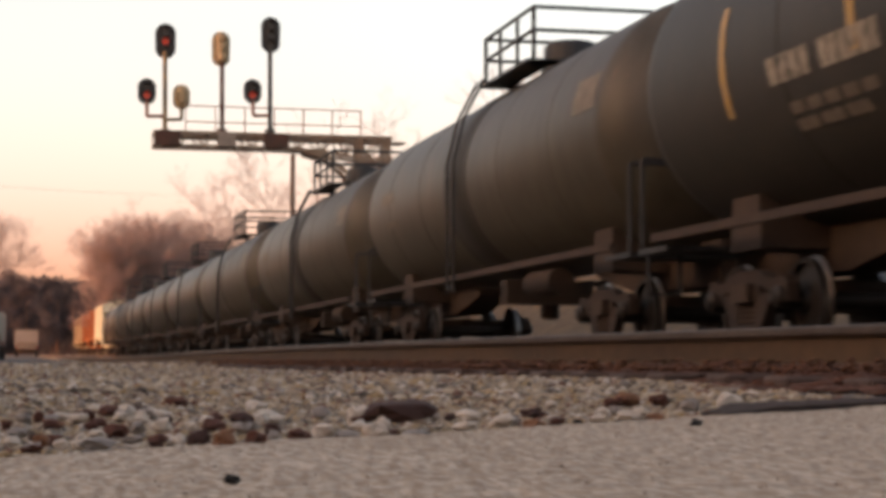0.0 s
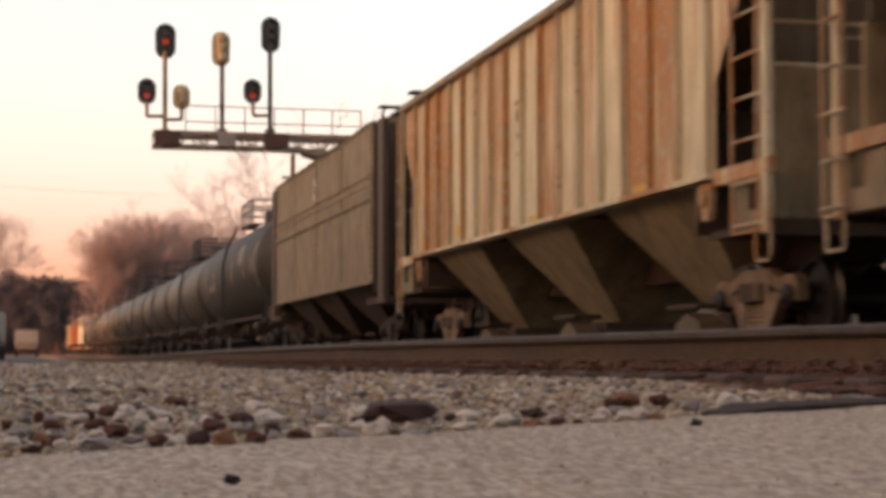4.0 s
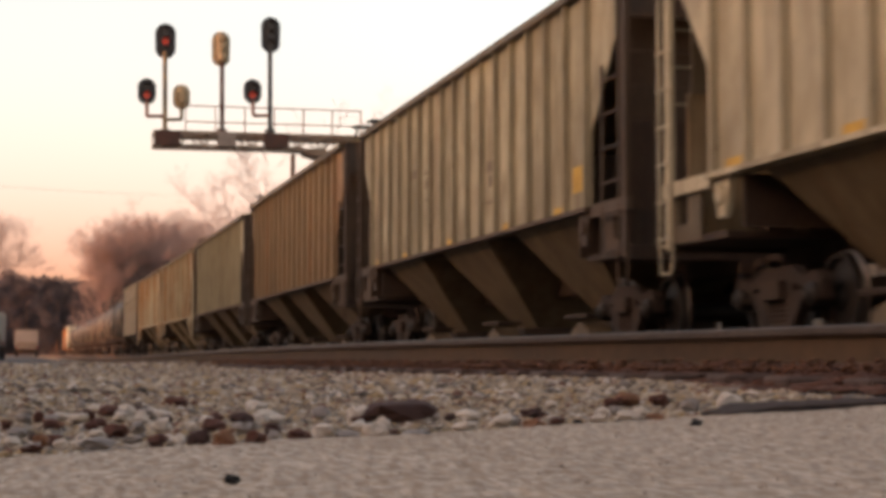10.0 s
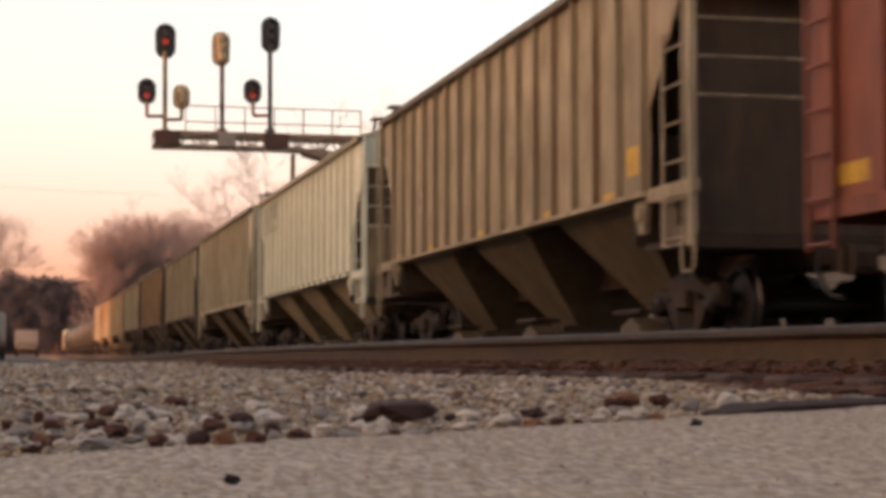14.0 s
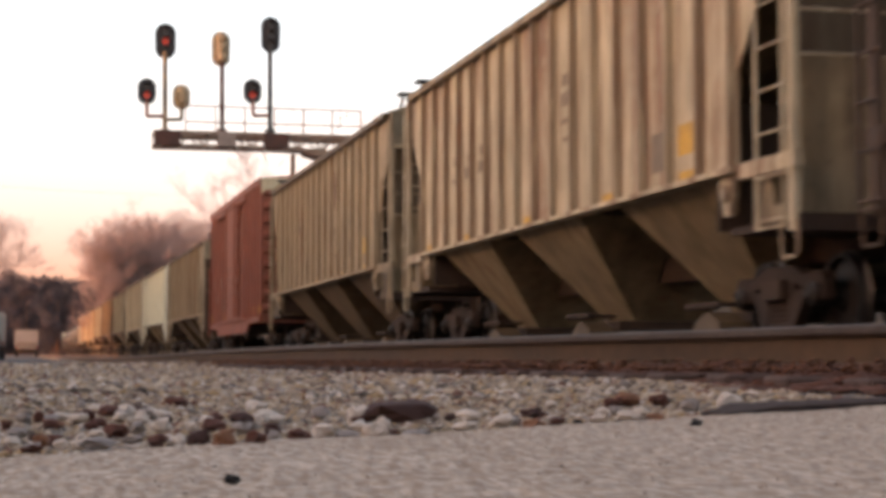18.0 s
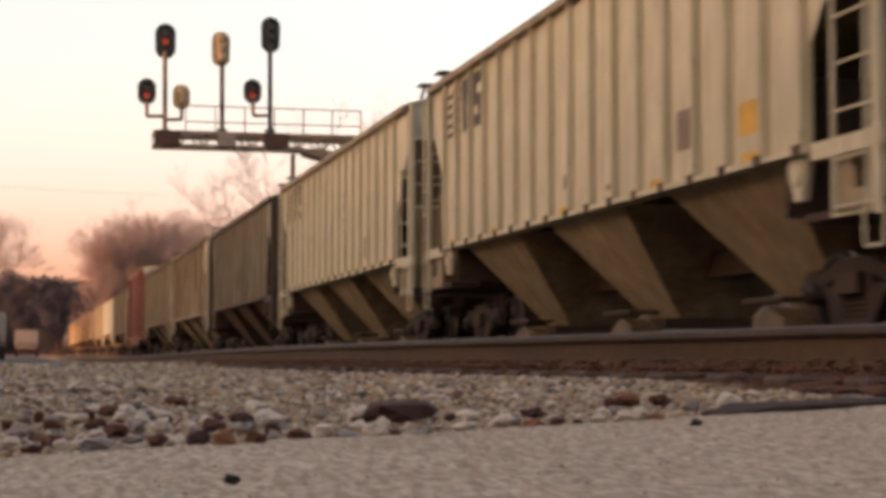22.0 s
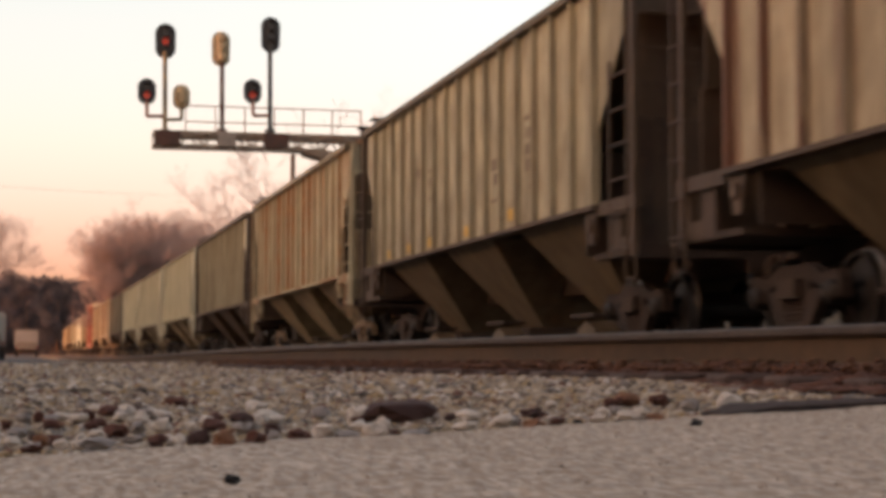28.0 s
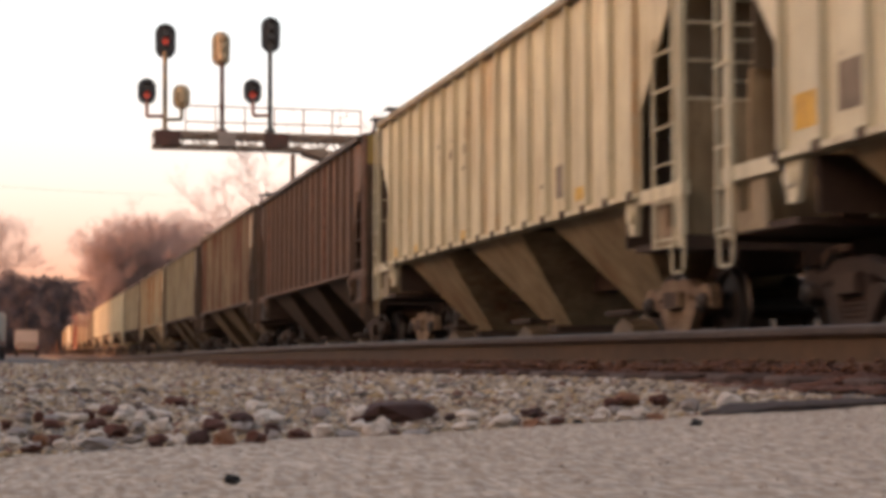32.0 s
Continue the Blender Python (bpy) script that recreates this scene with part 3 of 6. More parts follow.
def hop_grab(bm):
    """Thin round bar across the open end."""
    tube(bm, (-HW + 0.06, YE - 0.06, 0), (HW - 0.06, YE - 0.06, 0), 0.014, 6)


def hop_ladder(bm):
    """Side ladder at a corner: two stiles joined by a foot below."""
    bar(bm, (-HW - 0.03, YB + 0.52, 1.02), (-HW - 0.03, YB + 0.52, 3.30), 0.03, 0.04)
    bar(bm, (-HW - 0.03, YE - 0.26, 1.02), (-HW - 0.03, YE - 0.26, EAVE - 0.12), 0.03, 0.03)
    bar(bm, (-HW - 0.03, YB + 0.505, 1.03), (-HW - 0.03, YE - 0.245, 1.03), 0.02, 0.02)


def hop_ladder_lead(bm):
    """Narrow ladder on the leading corner: a thin stile in front of the corner post."""
    bar(bm, (-HW - 0.05, YE + 0.06, 1.02), (-HW - 0.05, YE + 0.06, EAVE - 0.10), 0.03, 0.03)
    bar(bm, (-HW - 0.05, YE - 0.30, 1.02), (-HW - 0.05, YE - 0.30, EAVE - 0.30), 0.03, 0.03)
    bar(bm, (-HW - 0.05, YE - 0.315, 1.03), (-HW - 0.05, YE + 0.075, 1.03), 0.02, 0.02)


def hop_step(bm):
    """Stirrup step hung under the corner."""
    x = -HW - 0.04
    pipe(bm, [(x, YE - 0.30, 1.06), (x, YE - 0.29, 0.77), (x, YE - 0.26, 0.74), (x, YE + 0.02, 0.74), (x, YE + 0.05, 0.77), (x, YE + 0.06, 1.06)], 0.017)


def hop_lever(bm):
    """Uncoupling lever across the end, bent down over the coupler."""
    y = YE + 0.12
    pipe(bm, [(-1.42, y, 0.82), (-1.38, y, 1.04), (-0.35, y, 1.06), (-0.12, y + 0.08, 1.12), (0.0, y + 0.10, 1.08)], 0.018)


def hop_rung_lead(bm):
    tube(bm, (-HW - 0.055, YE - 0.34, 0), (-HW - 0.055, YE + 0.12, 0), 0.013, 6)


def hop_rung(bm):
    tube(bm, (-HW - 0.04, YB + 0.52, 0), (-HW - 0.04, YE - 0.16, 0), 0.014, 6)


def ladder_at(car, side, rot, mirror):
    flip = lambda bm: bmesh.ops.scale(bm, vec=(1, -1, 1), verts=bm.verts)
    if mirror:
        lad, rung = stored("hop_ladder_m", side, lambda bm: (hop_ladder(bm), flip(bm))), stored("hop_rung_m", side, lambda bm: (hop_rung(bm), flip(bm)))
    else:
        lad, rung = stored("hop_ladder_lead", side, hop_ladder_lead), stored("hop_rung_lead", side, hop_rung_lead)
    o = part("ladder", lad, None, car)
    o.rotation_euler = (0, 0, rot)
    for i in range(6):
        part("rung", rung, None, o).location = (0, 0, 1.10 + i * 0.40)


def hop_brake(bm):
    lathe(bm, [(0.20, YB + 0.1), (0.22, YB + 0.2), (0.22, YB + 0.55), (0.12, YB + 0.65)], 16, "y", (0.45, 0, 1.38))
    tube(bm, (-0.9, YB + 0.35, 1.32), (-0.1, YB + 0.35, 1.32), 0.20, 14)
    tube(bm, (-1.2, YB + 0.10, 1.5), (-1.2, YB + 0.10, 3.0), 0.03, 6)
    tube(bm, (-1.2, YB + 0.10, 1.5), (0.9, YB + 0.10, 1.5), 0.03, 6)


def hop_wheel(bm):
    lathe(bm, [(0.24, YE + 0.05), (0.27, YE + 0.065), (0.24, YE + 0.08)], 16, "y", (0.7, 0, 2.6))
    for i in range(3):
        a = i * math.pi / 3
        bar(bm, (0.7 - 0.25 * math.cos(a), YE + 0.065, 2.6 - 0.25 * math.sin(a)), (0.7 + 0.25 * math.cos(a), YE + 0.065, 2.6 + 0.25 * math.sin(a)), 0.03)
    tube(bm, (0.7, YE - 0.1, 2.6), (0.7, YE + 0.065, 2.6), 0.04, 6)
    box(bm, 0.55, 0.85, YE - 0.12, YE - 0.02, 2.35, 2.80)


def hop_frame(bm):
    box(bm, -0.26, 0.26, -YE, YE, 0.82, 1.12)


def rib_y(i):
    return -YB + 0.07 + (2 * YB - 0.14) * i / RIBS


def patch(car, name, material, y0, y1, z0, z1, label=""):
    """A flat painted mark on the left side sheet."""
    bm = bmesh.new()
    box(bm, -HW - 0.005, -HW + 0.004, y0, y1, z0, z1)
    return part(name, bm, material, car, label)


def emblem_piece(car, name, pieces):
    """Painted shape on the side sheet that runs on over the ribs: y, z boxes counted back from the leading corner."""
    bm = bmesh.new()
    for d0, d1, z0, z1 in pieces:
        y0, y1 = YB - d1, YB - d0
        box(bm, -HW - 0.005, -HW + 0.004, y0, y1, z0, z1)
        for i in range(11, RIBS + 1):
            a, b = max(y0, rib_y(i) - 0.036), min(y1, rib_y(i) + 0.036)
            if b > a:
                box(bm, -HW - 0.082, -HW - 0.074, a, b, z0, z1)
    part(name, bm, M_MARK_D, car)


def stripes_logo(car):
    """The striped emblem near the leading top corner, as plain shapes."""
    for k in range(5):
        z = 3.40 + k * 0.155
        emblem_piece(car, "emblem_stripe", [(0.10, 0.48, z, z + 0.08)])
        emblem_piece(car, "emblem_stripe", [(0.56, 1.02, z + 0.01, z + 0.10)])
    slant = lambda d, w, n=8: [(d - 0.08 * i / n, d - 0.08 * i / n + w, 3.38 + 0.82 * i / n, 3.38 + 0.82 * (i + 1) / n) for i in range(n)]
    emblem_piece(car, "emblem_stroke", slant(1.16, 0.22))
    emblem_piece(car, "emblem_stroke", [(1.28 + 0.04 * i, 1.50 + 0.04 * i, 4.08 - 0.10 * i, 4.19 - 0.10 * i) for i in range(8)])
    emblem_piece(car, "emblem_stroke", slant(1.58, 0.22))
    emblem_piece(car, "emblem_stroke", [(1.86, 2.34, 3.38, 3.56), (2.12, 2.34, 3.56, 3.70), (1.83, 2.33, 3.70, 3.87), (1.80, 2.02, 3.87, 4.02), (1.79, 2.30, 4.02, 4.20)])


def oval_mark(car, material, y, z, wide, tall, label):
    """A painted oval on the side sheet."""
    bm = bmesh.new()
    ring = [(y + wide / 2 * math.cos(k * math.pi / 8), z + tall / 2 * math.sin(k * math.pi / 8)) for k in range(16)]
    prism(bm, ring, -HW - 0.005, -HW + 0.004)
    part("oval_mark", bm, material, car, label)


def graffiti(car, y, z):
    """Sprayed strokes low on the side sheet: a pale zigzag over a blue-grey fill."""
    for k, (d, low, tall) in enumerate(((0.0, 0.02, 0.34), (0.30, 0.05, 0.28), (0.62, 0.0, 0.40), (1.02, 0.04, 0.36))):
        bm = bmesh.new()
        prism(bm, [(y + d, z + low), (y + d + 0.24, z + low + 0.02), (y + d + 0.20, z + low + tall), (y + d + 0.05, z + low + tall * 0.8)], -HW - 0.005, -HW + 0.004)
        part("sprayed_fill", bm, M_SPRAY, car)
    pts = [(0.0, 0.42), (0.07, 0.05), (0.18, 0.40), (0.27, 0.08), (0.40, 0.44), (0.52, 0.10), (0.66, 0.56), (0.82, 0.14), (0.98, 0.60), (1.10, 0.20), (1.26, 0.50), (1.34, 0.04)]
    for (a, b), (c, d) in zip(pts, pts[1:]):
        bm = bmesh.new()
        w = 0.035
        prism(bm, [(y + a - w, z + b), (y + a + w, z + b), (y + c + w, z + d), (y + c - w, z + d)], -HW - 0.008, -HW + 0.004)
        part("sprayed_stroke", bm, M_MARK_L, car)


def stencils(car, material, spots):
    """Short uneven bars for writing that cannot be read: panel, height, rows, width."""
    for i, z, rows, width in spots:
        rng = random.Random(i * 31 + int(z * 50) + rows)
        for k in range(rows):
            y0, top = rib_y(i) + 0.12 + rng.uniform(0, 0.06), z - k * 0.24 + rng.uniform(-0.02, 0.02)
            tall = rng.choice((0.05, 0.07, 0.15, 0.17))
            left = width + rng.uniform(-0.1, 0.1)
            while left > 0.06:
                wide = rng.uniform(0.07, 0.15)
                patch(car, "stencil_bar", material, y0, y0 + wide, top, top + tall)
                y0 += wide + 0.03
                left -= wide + 0.03


def hopper_car(label, side, under=None, marks=(), dark=(), yellow=(), logo=False, plate=None, trucks=None, group="covered hopper cars", tall=1.0, ends=None, panel=None, fascia=None, feet=False, patches=()):
    car = thing("hopper_car", label, "hopper car", group)
    under = under or side
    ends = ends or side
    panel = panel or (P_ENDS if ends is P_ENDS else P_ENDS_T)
    for k, rot in ((0, 0.0), (1, math.pi)):
        for name, key, build in (("side_sheet", "hop_side", hop_side), ("side_sill", "hop_sill", hop_sill), ("top_chord", "hop_chord", hop_chord)):
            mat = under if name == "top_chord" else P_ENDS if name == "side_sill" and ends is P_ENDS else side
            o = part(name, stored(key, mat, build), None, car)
            o.rotation_euler = (0, 0, rot)
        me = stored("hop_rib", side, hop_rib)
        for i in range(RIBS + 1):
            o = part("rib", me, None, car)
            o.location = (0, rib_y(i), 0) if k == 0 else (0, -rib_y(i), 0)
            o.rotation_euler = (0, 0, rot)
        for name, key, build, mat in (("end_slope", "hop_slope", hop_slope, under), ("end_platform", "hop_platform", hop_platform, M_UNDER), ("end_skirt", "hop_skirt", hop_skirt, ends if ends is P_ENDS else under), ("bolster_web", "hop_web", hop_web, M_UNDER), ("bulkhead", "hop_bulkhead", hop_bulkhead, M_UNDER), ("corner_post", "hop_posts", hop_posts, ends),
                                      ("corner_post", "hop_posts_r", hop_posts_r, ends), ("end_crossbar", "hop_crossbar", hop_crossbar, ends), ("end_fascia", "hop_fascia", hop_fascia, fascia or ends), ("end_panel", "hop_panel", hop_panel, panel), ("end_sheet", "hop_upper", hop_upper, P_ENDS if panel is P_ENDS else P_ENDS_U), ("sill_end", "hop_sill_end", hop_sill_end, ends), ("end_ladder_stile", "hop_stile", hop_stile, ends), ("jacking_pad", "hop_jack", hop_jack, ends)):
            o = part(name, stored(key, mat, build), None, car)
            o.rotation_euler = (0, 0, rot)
        for z in (2.55, 2.95, 3.35):
            o = part("grab_iron", stored("hop_grab", ends, hop_grab), None, car)
            o.location, o.rotation_euler = (0, 0, z), (0, 0, rot)
        me = stored("hop_jack_m", ends, lambda bm: (hop_jack(bm), bmesh.ops.scale(bm, vec=(1, -1, 1), verts=bm.verts)))
        part("jacking_pad", me, None, car).rotation_euler = (0, 0, rot)
        me = stored("hop_sill_end_m", ends, lambda bm: (hop_sill_end(bm), bmesh.ops.scale(bm, vec=(1, -1, 1), verts=bm.verts)))
        part("sill_end", me, None, car).rotation_euler = (0, 0, rot)
        me = stored("hop_skirt_m", ends if ends is P_ENDS else under, lambda bm: (hop_skirt(bm), bmesh.ops.scale(bm, vec=(1, -1, 1), verts=bm.verts)))
        part("end_skirt", me, None, car).rotation_euler = (0, 0, rot)
    for rot in (0.0, math.pi):
        part("stirrup_step", stored("hop_step", ends, hop_step), None, car).rotation_euler = (0, 0, rot)
        me = stored("hop_step_m", ends, lambda bm: (hop_step(bm), bmesh.ops.scale(bm, vec=(1, -1, 1), verts=bm.verts)))
        part("stirrup_step", me, None, car).rotation_euler = (0, 0, rot)
        part("uncoupling_lever", stored("hop_lever", M_UNDER, hop_lever), None, car).rotation_euler = (0, 0, rot)
        for mirror in (False, True):
            ladder_at(car, ends, rot, mirror)
    if feet:
        for rot, k in ((0.0, 1), (math.pi, -1)):
            for i in range(RIBS + 1):
                o = part("sill_bracket", stored("hop_foot", M_UNDER, hop_foot), None, car)
                o.location, o.rotation_euler = (0, k * rib_y(i), 0), (0, 0, rot)
    part("roof", stored("hop_roof", side, hop_roof), None, car)
    part("running_board", stored("hop_board", M_GALV_D, hop_board), None, car, "dark grating walkway on the roof")
    part("hatch_cover", stored("hop_hatches", side, hop_hatches), None, car)
    for y in (-2.4, 2.1):
        part("inner_slope", stored("hop_ridge", M_UNDER, hop_ridge), None, car).location = (0, y, 0)
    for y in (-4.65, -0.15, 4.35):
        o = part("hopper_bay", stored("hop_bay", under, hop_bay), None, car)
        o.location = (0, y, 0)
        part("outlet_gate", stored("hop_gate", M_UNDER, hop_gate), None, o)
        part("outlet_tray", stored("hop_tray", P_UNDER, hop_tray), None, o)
    part("center_sill", stored("hop_frame", M_UNDER, hop_frame), None, car)
    part("brake_cylinder", stored("hop_brake", M_UNDER, hop_brake, True), None, car)
    part("hand_brake_wheel", stored("hop_wheel", M_UNDER, hop_wheel, True), None, car)
    both_ends(car, "coupler", "coupler", M_UNDER, coupler, YE + 0.25)
    both_ends(car, "air_hose", "air_hose", M_BLACK, air_hose, YE + 0.1)
    for y in (-6.65, 6.65):
        truck(car, y, trucks)
    if tall != 1.0:
        upper = ("side_sheet", "rib", "top_chord", "roof", "running_board", "hatch_cover", "corner_post", "end_fascia", "end_slope", "end_crossbar")
        for o in car.children:
            if o.name.split(".")[0] in upper:
                o.scale.z, o.location.z = tall, SILL * (1 - tall)
    for i, z in yellow:
        high = z > 1.9
        patch(car, "reflector", M_YELLOW, rib_y(i) + (0.18 if high else 0.22), rib_y(i) + (0.66 if high else 0.62), z - 0.15 if high else z, z + (0.17 if high else 0.16), "yellow reflective patch")
    for i, z0, z1 in patches:
        patch(car, "repainted_patch", M_REPAINT, rib_y(i) + 0.10, rib_y(i) + 0.74, z0, z1, "brown repainted patch")
    stencils(car, M_WORN, dark)
    stencils(car, M_MARK_L, marks)
    if logo:
        stripes_logo(car)
    if plate:
        i, z = plate
        patch(car, "data_plate", M_WORN, rib_y(i) + 0.2, rib_y(i) + 0.62, z, z + 0.42, "dark data panel")
    return car


M_GALV_D = plain("walkway_steel", (0.06, 0.05, 0.045), 0.7, 0.3, scale=2)


# -- riveted two-tone smooth hopper --
def smooth_side(bm):
    prism(bm, [(-6.9, 1.43), (6.9, 1.43), (6.9, 4.50), (-6.9, 4.50)], -HW, -HW + 0.03)


def smooth_belt(bm):
    box(bm, -HW - 0.025, -HW + 0.004, -6.9, 6.9, 0, 0.09)


def rivets(bm):
    for y in (-6.75, -3.4, 0.0, 3.4, 6.75):
        for i in range(24):
            z = 1.56 + i * 0.122
            for d in (-0.06, 0.06):
                box(bm, -HW - 0.03, -HW, y + d - 0.02, y + d + 0.02, z, z + 0.045)
    for z in (2.98, 3.46):
        for i in range(60):
            y = -6.7 + i * 0.2272
            box(bm, -HW - 0.03, -HW, y - 0.02, y + 0.02, z, z + 0.04)


def smooth_end(bm):
    box(bm, -HW + 0.02, HW - 0.02, 6.85, 6.90, 1.2, 4.50)
    for x in (-0.8, 0, 0.8):
        box(bm, x - 0.05, x + 0.05, 6.899, 7.05, 1.2, 4.42)


def smooth_post(bm):
    """Corner post of the open end."""
    box(bm, -HW + 0.01, -HW + 0.12, 7.35, 7.86, 0.98, 4.50)


def smooth_cheek(bm):
    """Set-back plate beside the open end."""
    box(bm, -HW + 0.22, -HW + 0.26, 6.905, 7.345, 1.085, 4.40)


def smooth_deck(bm):
    box(bm, -HW + 0.02, HW - 0.02, 6.2, 8.05, 0.95, 1.08)
    box(bm, -0.35, 0.35, 5.0, 8.1, 0.7, 0.98)


def smooth_bay(bm):
    loft(bm, [[(-0.6, -0.5, 0.45), (0.6, -0.5, 0.45), (0.6, 0.5, 0.45), (-0.6, 0.5, 0.45)],
              [(-HW + 0.06, -1.85, 1.5), (HW - 0.06, -1.85, 1.5), (HW - 0.06, 1.85, 1.5), (-HW + 0.06, 1.85, 1.5)]])


def smooth_hopper(label, side, under):
    car = thing("hopper_car", label, "hopper car", "covered hopper cars")
    for rot in (0.0, math.pi):
        # end walls take the dark end paint to draw the recess in shade
        for name, key, build, mat in (("side_sheet", "smooth_side", smooth_side, side), ("rivet_lines", "rivets", rivets, side), ("end_wall", "smooth_end", smooth_end, P_ENDS), ("end_platform", "smooth_deck", smooth_deck, M_UNDER),
                                      ("corner_post", "smooth_post", smooth_post, P_ENDS), ("end_cheek", "smooth_cheek", smooth_cheek, P_ENDS)):
            o = part(name, stored(key, mat, build), None, car)
            o.rotation_euler = (0, 0, rot)
        for name, key, build in (("corner_post", "smooth_post", smooth_post), ("end_cheek", "smooth_cheek", smooth_cheek)):
            me = stored(key + "_m", P_ENDS, lambda bm: (build(bm), bmesh.ops.scale(bm, vec=(1, -1, 1), verts=bm.verts)))
            part(name, me, None, car).rotation_euler = (0, 0, rot)
        for name, z in (("belt_rail", 3.04), ("belt_rail", 3.32), ("side_sill", 1.37), ("top_chord", 4.46)):
            o = part(name, stored("smooth_belt", side, smooth_belt), None, car)
            o.rotation_euler, o.location = (0, 0, rot), (0, 0, z)
    me = stored("smooth_ladder", M_UNDER, lambda bm: [bar(bm, (-HW + x, 8.02, 1.0), (-HW + x, 8.02, 4.5), 0.05) for x in (0.15, 0.65)] +
                [tube(bm, (-HW + 0.15, 8.03, 1.3 + i * 0.4), (-HW + 0.65, 8.03, 1.3 + i * 0.4), 0.018, 6) for i in range(8)])
    for rot in (0.0, math.pi):
        part("ladder", me, None, car).rotation_euler = (0, 0, rot)
    o = part("roof", stored("hop_roof", side, hop_roof), None, car)
    o.scale.y, o.location.z = 0.842, 0.13
    o = part("running_board", stored("hop_board", M_GALV_D, hop_board), None, car)
    o.scale.y, o.location.z = 0.84, 0.13
    for y in (-3.9, 0.0, 3.9):
        o = part("hopper_bay", stored("smooth_bay", under, smooth_bay), None, car)
        o.location = (0, y, 0)
        part("outlet_gate", stored("hop_gate", M_UNDER, hop_gate), None, o)
    part("center_sill", stored("hop_frame", M_UNDER, hop_frame), None, car)
    both_ends(car, "coupler", "coupler", M_UNDER, coupler, YE + 0.1)
    for y in (-6.3, 6.3):
        truck(car, y)
    bm = bmesh.new()
    box(bm, -0.90, -0.50, -7.03, -6.985, 4.45, 4.70)
    part("placard", bm, M_LIME, car, "yellow-green placard on the end")
    bm = bmesh.new()
    lathe(bm, [(0.26, -HW - 0.02), (0.26, -HW + 0.004)], 20, "x", (0, 0.3, 3.86))
    part("round_emblem", bm, M_MARK_L, car, "pale round emblem")
    bm = bmesh.new()
    lathe(bm, [(0.13, -HW - 0.024), (0.13, -HW - 0.018)], 16, "x", (0, 0.3, 3.86))
    part("emblem_centre", bm, M_MARK_D, car)
    return car


# -- tank car --
TR, TZ, TL = 1.56, 2.64, 8.05


def tank_shell(bm):
    prof = [(0.05, -TL - 0.42), (0.55, -TL - 0.38), (1.0, -TL - 0.25), (1.32, -TL - 0.06), (TR - 0.03, -TL + 0.18), (TR, -TL + 0.35),
            (TR, TL - 0.35), (TR - 0.03, TL - 0.18), (1.32, TL + 0.06), (1.0, TL + 0.25), (0.55, TL + 0.38), (0.05, TL + 0.42)]
    lathe(bm, [(r, y) for r, y in prof], 40, "y", (0, 0, TZ))


def tank_seams(bm):
    lathe(bm, [(TR - 0.01, -0.03), (TR + 0.008, -0.02), (TR + 0.008, 0.02), (TR - 0.01, 0.03)], 40, "y", (0, 0, TZ))


def tank_bands(bm):
    lathe(bm, [(TR - 0.01, -0.75), (TR + 0.012, -0.74), (TR + 0.012, -0.5), (TR + 0.02, -0.48), (TR + 0.02, 0.48), (TR + 0.012, 0.5), (TR + 0.012, 0.74), (TR - 0.01, 0.75)], 40, "y", (0, 0, TZ))


def tank_dome(bm):
    lathe(bm, [(0.42, TZ + TR - 0.1), (0.42, TZ + TR + 0.38), (0.36, TZ + TR + 0.46), (0.1, TZ + TR + 0.50)], 18, "z", (0, 0, 0))
    lathe(bm, [(0.22, TZ + TR - 0.1), (0.22, TZ + TR + 0.24), (0.05, TZ + TR + 0.26)], 14, "z", (0, 0.9, 0))


def tank_walk(bm):
    z = TZ + TR - 0.02
    for x in (-0.85, 0.85):
        box(bm, x - 0.25, x + 0.2, -1.4, 1.4, z - 0.06, z - 0.02)
    for y in (-1.2, 1.2):
        box(bm, -1.0, 1.0, y - 0.2, y + 0.2, z - 0.06, z - 0.02)
    pts = [(-1.0, -1.4), (-1.0, 1.4), (1.0, 1.4), (1.0, -1.4)]
    for i, (x, y) in enumerate(pts):
        tube(bm, (x, y, z - 0.05), (x, y, z + 0.74), 0.035, 8)
        x2, y2 = pts[(i + 1) % 4]
        for h in (0.40, 0.74):
            tube(bm, (x, y, z + h), (x2, y2, z + h), 0.03, 8)
    for x in (-1.0, 1.0):
        for y in (-0.5, 0.5):
            tube(bm, (x, y, z - 0.05), (x, y, z + 0.74), 0.03, 8)


def tank_ladder(bm):
    side = lambda y: [(-TR - 0.06, y, 0.9), (-TR - 0.06, y, TZ + 0.26), (-TR + 0.11, y, TZ + 0.96), (-1.15, y, TZ + TR)]
    pipe(bm, side(-0.22) + side(0.22)[::-1], 0.025)


def tank_rung(bm):
    tube(bm, (-TR - 0.06, -0.22, 0), (-TR - 0.06, 0.22, 0), 0.018, 6)


def tank_sill(bm):
    loft(bm, [[(-0.3, y, z0), (0.3, y, z0), (0.3, y, z1), (-0.3, y, z1)] for y, z0, z1 in ((TL - 4.2, 1.02, 1.2), (TL - 2.4, 0.72, 1.25), (TL + 0.5, 0.72, 1.25))])


def tank_saddle(bm):
    prism(bm, [(TL - 2.0, 0.95), (TL - 1.95, 1.5), (TL - 1.25, 1.5), (TL - 1.2, 0.95)], -1.05, 1.05)


def tank_running(bm):
    box(bm, -1.5, -1.40, -TL, TL, 1.13, 1.22)
    box(bm, 1.40, 1.5, -TL, TL, 1.13, 1.22)


